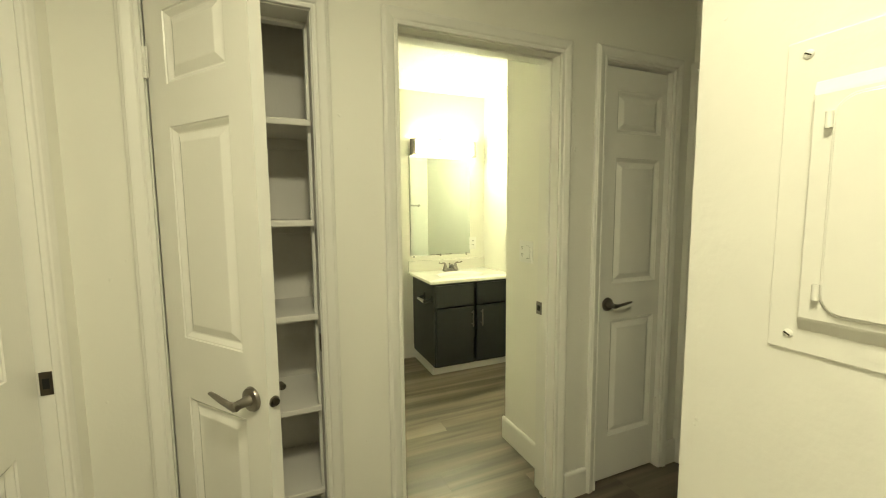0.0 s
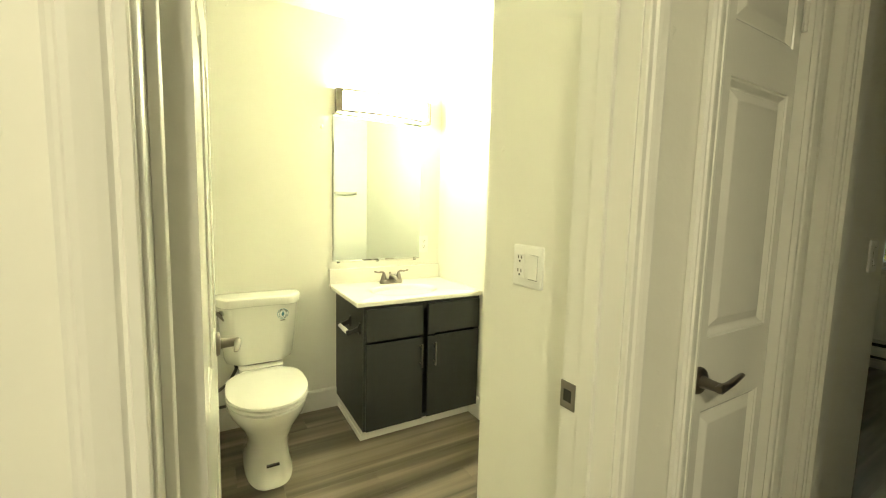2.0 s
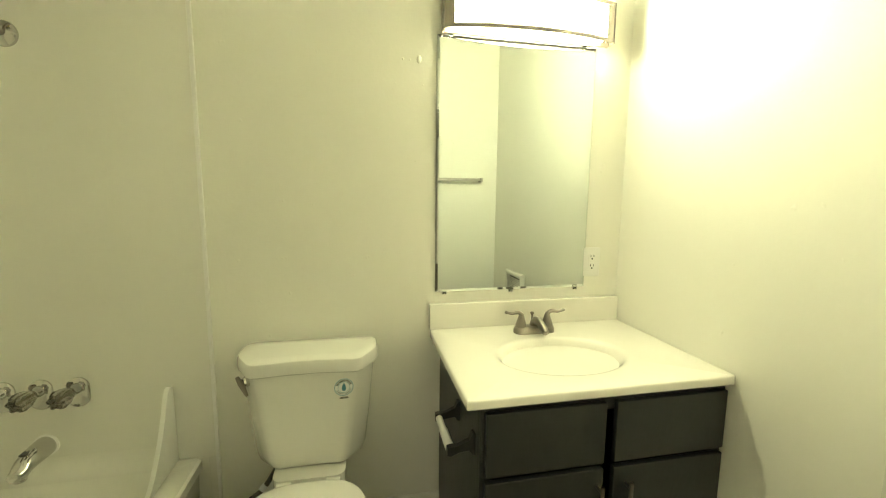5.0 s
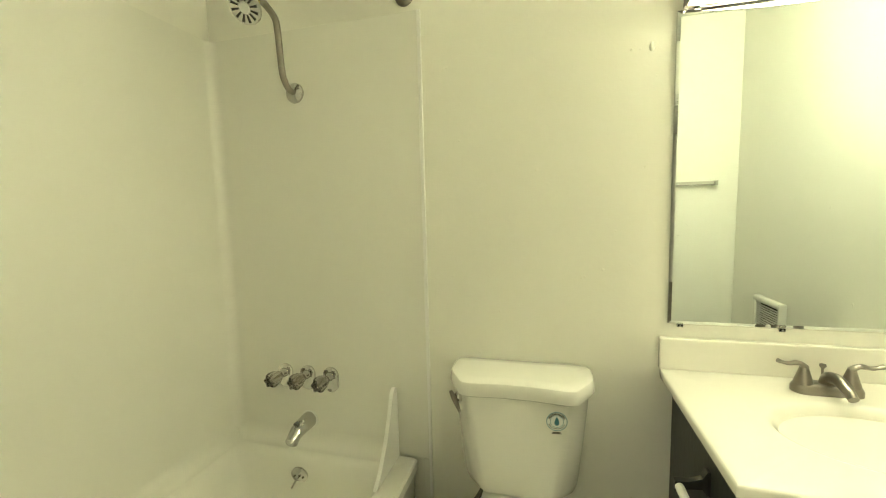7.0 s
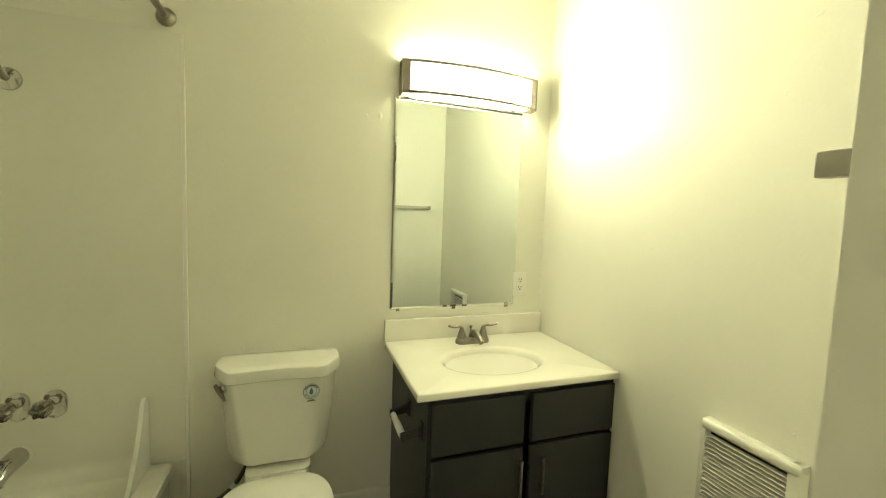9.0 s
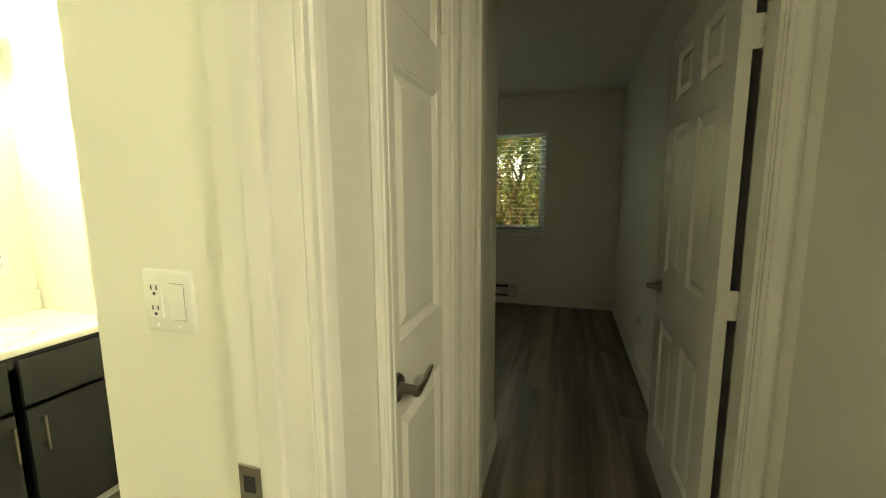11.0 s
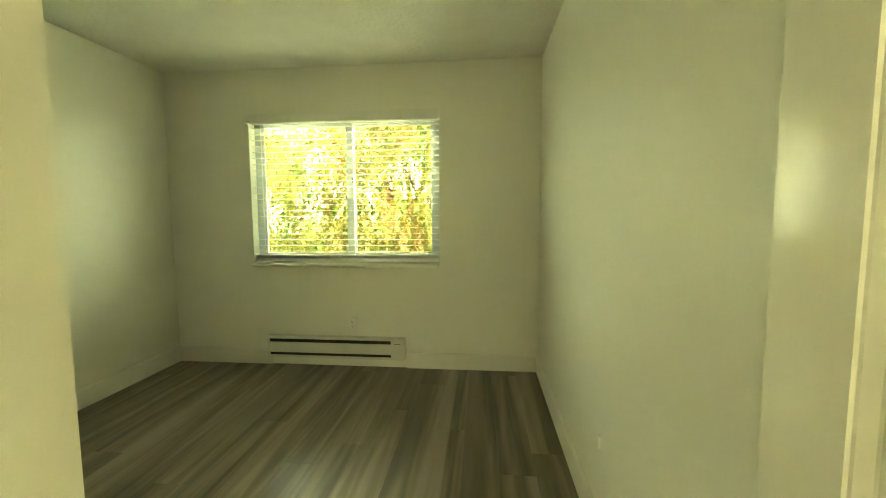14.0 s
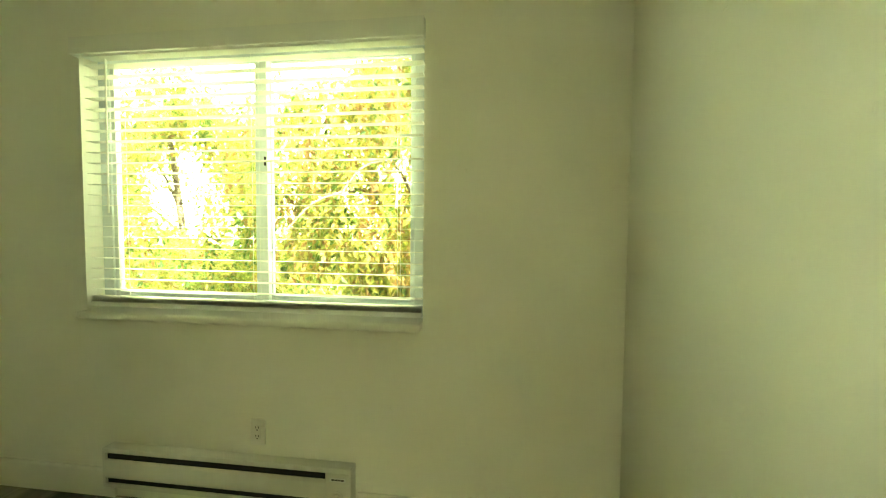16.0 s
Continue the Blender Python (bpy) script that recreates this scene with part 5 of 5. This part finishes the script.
def slat(z, tilt):
    global slat_mesh
    if slat_mesh is None:
        b = bmesh.new()
        loft(b, [[(p, y, q) for p, q in prof] for y in (y0 + 0.008, y1 - 0.008)])
        bmesh.ops.translate(b, verts=b.verts, vec=(0, -2.25, 0))
        slat_mesh = bpy.data.meshes.new("slat")
        bmesh.ops.recalc_face_normals(b, faces=b.faces)
        b.to_mesh(slat_mesh)
        b.free()
        slat_mesh.materials.append(VANE)
    s = new("slat", slat_mesh)
    s.parent = blind
    s.matrix_basis = pose(BX - BED_E, 0, z - 2.0, 0, tilt, random.uniform(-0.12, 0.12))


for k in range(22):
    slat(0.968 + k * 0.0484, random.uniform(-0.7, 0.7))
for k in range(5):
    slat(0.9165 + k * 0.0048, 0.5)
part("bottom_rail", box(BX - 0.025, BX + 0.025, y0 + 0.008, y1 - 0.008, 0.891, 0.913, bev=0.003), SLAT, blind)
for y in (1.60, 2.24, 2.90):
    for dx in (-0.026, 0.026):
        bm = bmesh.new()
        cyl(bm, (BX + dx, y, 0.92), (BX + dx, y, 2.0), 0.0009, n=5)
        part("ladder_cord", bm, SLAT, blind)
bm = bmesh.new()
cyl(bm, (BX - 0.036, 2.935, 1.32), (BX - 0.034, 2.93, 2.0), 0.0042, n=8)
part("tilt_wand", bm, SLAT, blind, "clear tilt wand")

# ---- bedroom: baseboard heater ----
bh = thing("baseboard_heater", (BED_E, 2.35, 0.09), "white electric baseboard heater under the window", "heater")
GY0, GY1, GX = 1.778, 2.948, BED_E - 0.058
part("back_plate", box(BED_E - 0.008, BED_E - 0.001, GY0, GY1, 0.078, 0.258), HEATW, bh)
# Near-black filling puts the slots' inner shade into its colour.
part("core", box(BED_E - 0.050, BED_E - 0.008, GY0 + 0.10, GY1 - 0.02, 0.095, 0.245), DARK, bh)
part("top_cap", box(GX, BED_E - 0.008, GY0, GY1, 0.237, 0.260, bev=0.004), HEATW, bh)
bm = bmesh.new()
loft(bm, [[(GX + 0.002, y, 0.122), (GX, y, 0.132), (GX, y, 0.195), (GX + 0.004, y, 0.208), (GX + 0.008, y, 0.208), (GX + 0.008, y, 0.122)] for y in (GY0 + 0.112, GY1 - 0.012)])
part("front_cover", bm, HEATW, bh)
part("lower_lip", box(GX, BED_E - 0.008, GY0, GY1, 0.078, 0.098, bev=0.003), HEATW, bh)
part("end_cap", box(GX, BED_E - 0.008, GY1 - 0.014, GY1, 0.096, 0.239, bev=0.002), HEATW, bh)
ctl = part("control_box", box(GX - 0.001, BED_E - 0.008, GY0, GY0 + 0.112, 0.096, 0.239, bev=0.003), HEATW, bh)
bm = bmesh.new()
lathe(bm, (GX, GY0 + 0.058, 0.140), (-1, 0, 0), [(0.025, 0), (0.025, 0.003), (0.019, 0.006), (0.018, 0.016), (0, 0.017)], 24)
part("thermostat_knob", bm, HEATW, ctl, smooth=True)
part("label_plate", box(GX - 0.0022, GX, GY0 + 0.022, GY0 + 0.092, 0.204, 0.222), LABELW, ctl)
for k in range(4):
    part("label_bar", box(GX - 0.0032, GX - 0.002, GY0 + 0.030 + k * 0.014, GY0 + 0.041 + k * 0.014, 0.210, 0.216), BLACKPL, ctl)

# ---- outdoors ----
GZ = -3.0
single("ground", box(-600, 700, -600, 600, GZ - 0.2, GZ), SOIL, "green lawn round the house", "ground", "structure")

# Added glowing sheet, tinted yellow-green, sends extra light in through the window.
single("backdrop", box(90, 90.5, -160, 160, GZ, 70), BACKDROP, "glowing sheet added behind the trees to light the bedroom", "sky", "structure")


def leaf_mesh(name, n, centre, size, mat, parent, length, droop, rng):
    """A crown of hanging strands of pointed leaflets."""
    verts, faces = [], []
    cx, cy, cz = centre
    sx, sy, sz = size
    made = 0
    while made < n:
        a, b = rng.uniform(0, 2 * math.pi), rng.uniform(-1, 1)
        r = rng.uniform(0.35, 1.0) ** 0.5
        k = math.sqrt(1 - b * b)
        lump = 0.78 + 0.32 * noise.noise(Vector((3 * math.cos(a) * k, 3 * math.sin(a) * k, 3 * b + cx)))
        p = Vector((cx + sx * r * lump * k * math.cos(a), cy + sy * r * lump * k * math.sin(a), cz + sz * r * lump * b))
        if noise.noise(p * 1.1) < (0.0 if p.y > 2.6 and p.z > 1.2 else -0.14):
            continue
        strand = rng.randint(6, 12)
        d = Vector((rng.gauss(0, 0.35), rng.gauss(0, 0.35), -droop)).normalized()
        for i in range(strand):
            q = p + d * (0.055 * i) + Vector((rng.gauss(0, 0.012), rng.gauss(0, 0.012), 0))
            ax = (d * 0.5 + Vector((rng.gauss(0, 1), rng.gauss(0, 1), rng.gauss(-0.5, 0.5))).normalized()).normalized()
            side = ax.cross(Vector((rng.gauss(0, 1), rng.gauss(0, 1), rng.gauss(0, 1)))).normalized()
            L = length * rng.uniform(0.6, 1.25)
            W = L * 0.24
            up = side.cross(ax) * (0.10 * L)
            v = len(verts)
            verts += [q, q + ax * L * 0.45 + side * W + up, q + ax * L, q + ax * L * 0.45 - side * W + up]
            faces += [(v, v + 1, v + 2), (v, v + 2, v + 3)]
            made += 1
    me = bpy.data.meshes.new(name)
    me.from_pydata([tuple(v) for v in verts], [], faces)
    me.materials.append(mat)
    ob = new(name, me)
    ob.parent = parent
    ob.matrix_parent_inverse = Matrix.Translation(-Vector(BASE[parent]))
    return ob


def tree(at, height, crown, leaves, mats, seed, label, lean=(0.0, 0.0)):
    rng = random.Random(seed)
    t = thing("tree", at, label, "tree", "garden trees")
    x, y, z = at
    trunk_top = Vector((x + lean[0], y + lean[1], z + height))
    mid = Vector((x + lean[0] * 0.3 + rng.uniform(-0.15, 0.15), y + lean[1] * 0.3 + rng.uniform(-0.2, 0.2), z + height * 0.5))
    pts = curve_pts([(x, y, z), mid, trunk_top], 8)
    bm = bmesh.new()
    tube(bm, pts, [0.11 * (1 - 0.8 * i / (len(pts) - 1)) for i in range(len(pts))], 10)
    part("trunk", bm, BARK, t, smooth=True)
    for k in range(11):
        i = rng.randint(4, len(pts) - 2)
        p, a = pts[i], rng.uniform(0, 2 * math.pi)
        L = rng.uniform(0.5, 1.0) * crown[3]
        e = p + Vector((math.cos(a) * L, math.sin(a) * L, rng.uniform(0.1, 0.8) * L))
        m = p.lerp(e, 0.5) + Vector((0, 0, 0.18 * L))
        bm = bmesh.new()
        q = curve_pts([p, m, e, e + Vector((math.cos(a) * 0.5, math.sin(a) * 0.5, -0.35))], 5)
        tube(bm, q, [0.026 * (1 - 0.85 * j / (len(q) - 1)) for j in range(len(q))], 7)
        part("limb", bm, BARK, t, smooth=True)
    for mi, (m, share) in enumerate(mats):
        leaf_mesh("crown", int(leaves * share), crown[:3], (crown[3], crown[4], crown[5]), m, t, 0.092, 1.5, rng)
    return t


tree((9.4, 2.5, GZ), 6.0, (9.4, 2.5, 2.0, 1.9, 2.2, 2.3), 44000, ((LEAF_Y, 0.54), (LEAF_O, 0.26), (LEAF_G, 0.20)), 11, "yellowing tree with drooping leaves outside the window", (0.2, -0.5))
tree((9.9, 5.6, GZ), 6.6, (9.9, 5.6, 1.7, 2.0, 2.2, 2.4), 32000, ((LEAF_Y, 0.6), (LEAF_O, 0.15), (LEAF_G, 0.25)), 23, "yellow-green tree with drooping leaves and bare twigs", (-0.2, 0.5))
tree((9.8, -0.3, GZ), 5.6, (9.8, -0.3, 1.5, 1.9, 2.1, 2.2), 32000, ((LEAF_Y, 0.5), (LEAF_O, 0.15), (LEAF_G, 0.35)), 37, "yellow-green leafy tree outside the bedroom", (0.1, 0.3))
tree((12.8, 3.2, GZ), 5.4, (12.8, 3.2, -0.2, 2.4, 4.6, 2.3), 28000, ((LEAF_G, 0.7), (LEAF_Y, 0.3)), 41, "green bushy tree behind the yellow ones", (0.0, 0.6))
tree((8.3, 3.9, GZ), 3.4, (8.3, 3.9, -0.1, 0.9, 1.8, 1.15), 10000, ((LEAF_G, 0.6), (LEAF_Y, 0.4)), 53, "low green shrub-like tree below the window", (0.0, 0.2))
tree((8.4, 1.3, GZ), 3.3, (8.4, 1.3, -0.25, 0.9, 1.7, 1.10), 10000, ((LEAF_G, 0.6), (LEAF_Y, 0.4)), 59, "low leafy green tree below the window", (0.0, -0.2))

# ---- floor planks ----
PW, PL, GAP = 0.182, 1.22, 0.0001
plank_meshes = {}


def plank_mesh(L):
    key = round(L, 3)
    if key not in plank_meshes:
        b = bmesh.new()
        a, w, e = L / 2 - GAP, PW / 2 - GAP, 0.0004
        loft(b, [[(-a, -w, -0.008), (a, -w, -0.008), (a, w, -0.008), (-a, w, -0.008)], [(-a, -w, -e), (a, -w, -e), (a, w, -e), (-a, w, -e)], [(-a + e, -w + e, 0), (a - e, -w + e, 0), (a - e, w - e, 0), (-a + e, w - e, 0)]])
        bmesh.ops.recalc_face_normals(b, faces=b.faces)
        me = bpy.data.meshes.new("plank")
        b.to_mesh(me)
        b.free()
        me.materials.append(PLANK)
        plank_meshes[key] = me
    return plank_meshes[key]


XA, XZ = -0.30, BED_E
row = 0
yy = -1.30
while yy < BED_N:
    start = XA - [0.0, 0.42, 0.83, 0.21, 0.62, 1.03][row % 6]
    x = start
    while x < XZ:
        a, b = max(x, XA), min(x + PL, XZ)
        if b - a > 0.05:
            p = new("plank", plank_mesh(b - a))
            p.parent = floor
            p.location = ((a + b) / 2, yy + PW / 2, 0)
        x += PL
    yy += PW
    row += 1
rest = bmesh.new()
bx(rest, -2.0, -0.302, -2.6, 1.6, -0.0078, -0.001)
bx(rest, -0.298, 1.2, -2.6, -1.302, -0.0078, -0.001)
part("subfloor_sheet", rest, PLANK, floor)
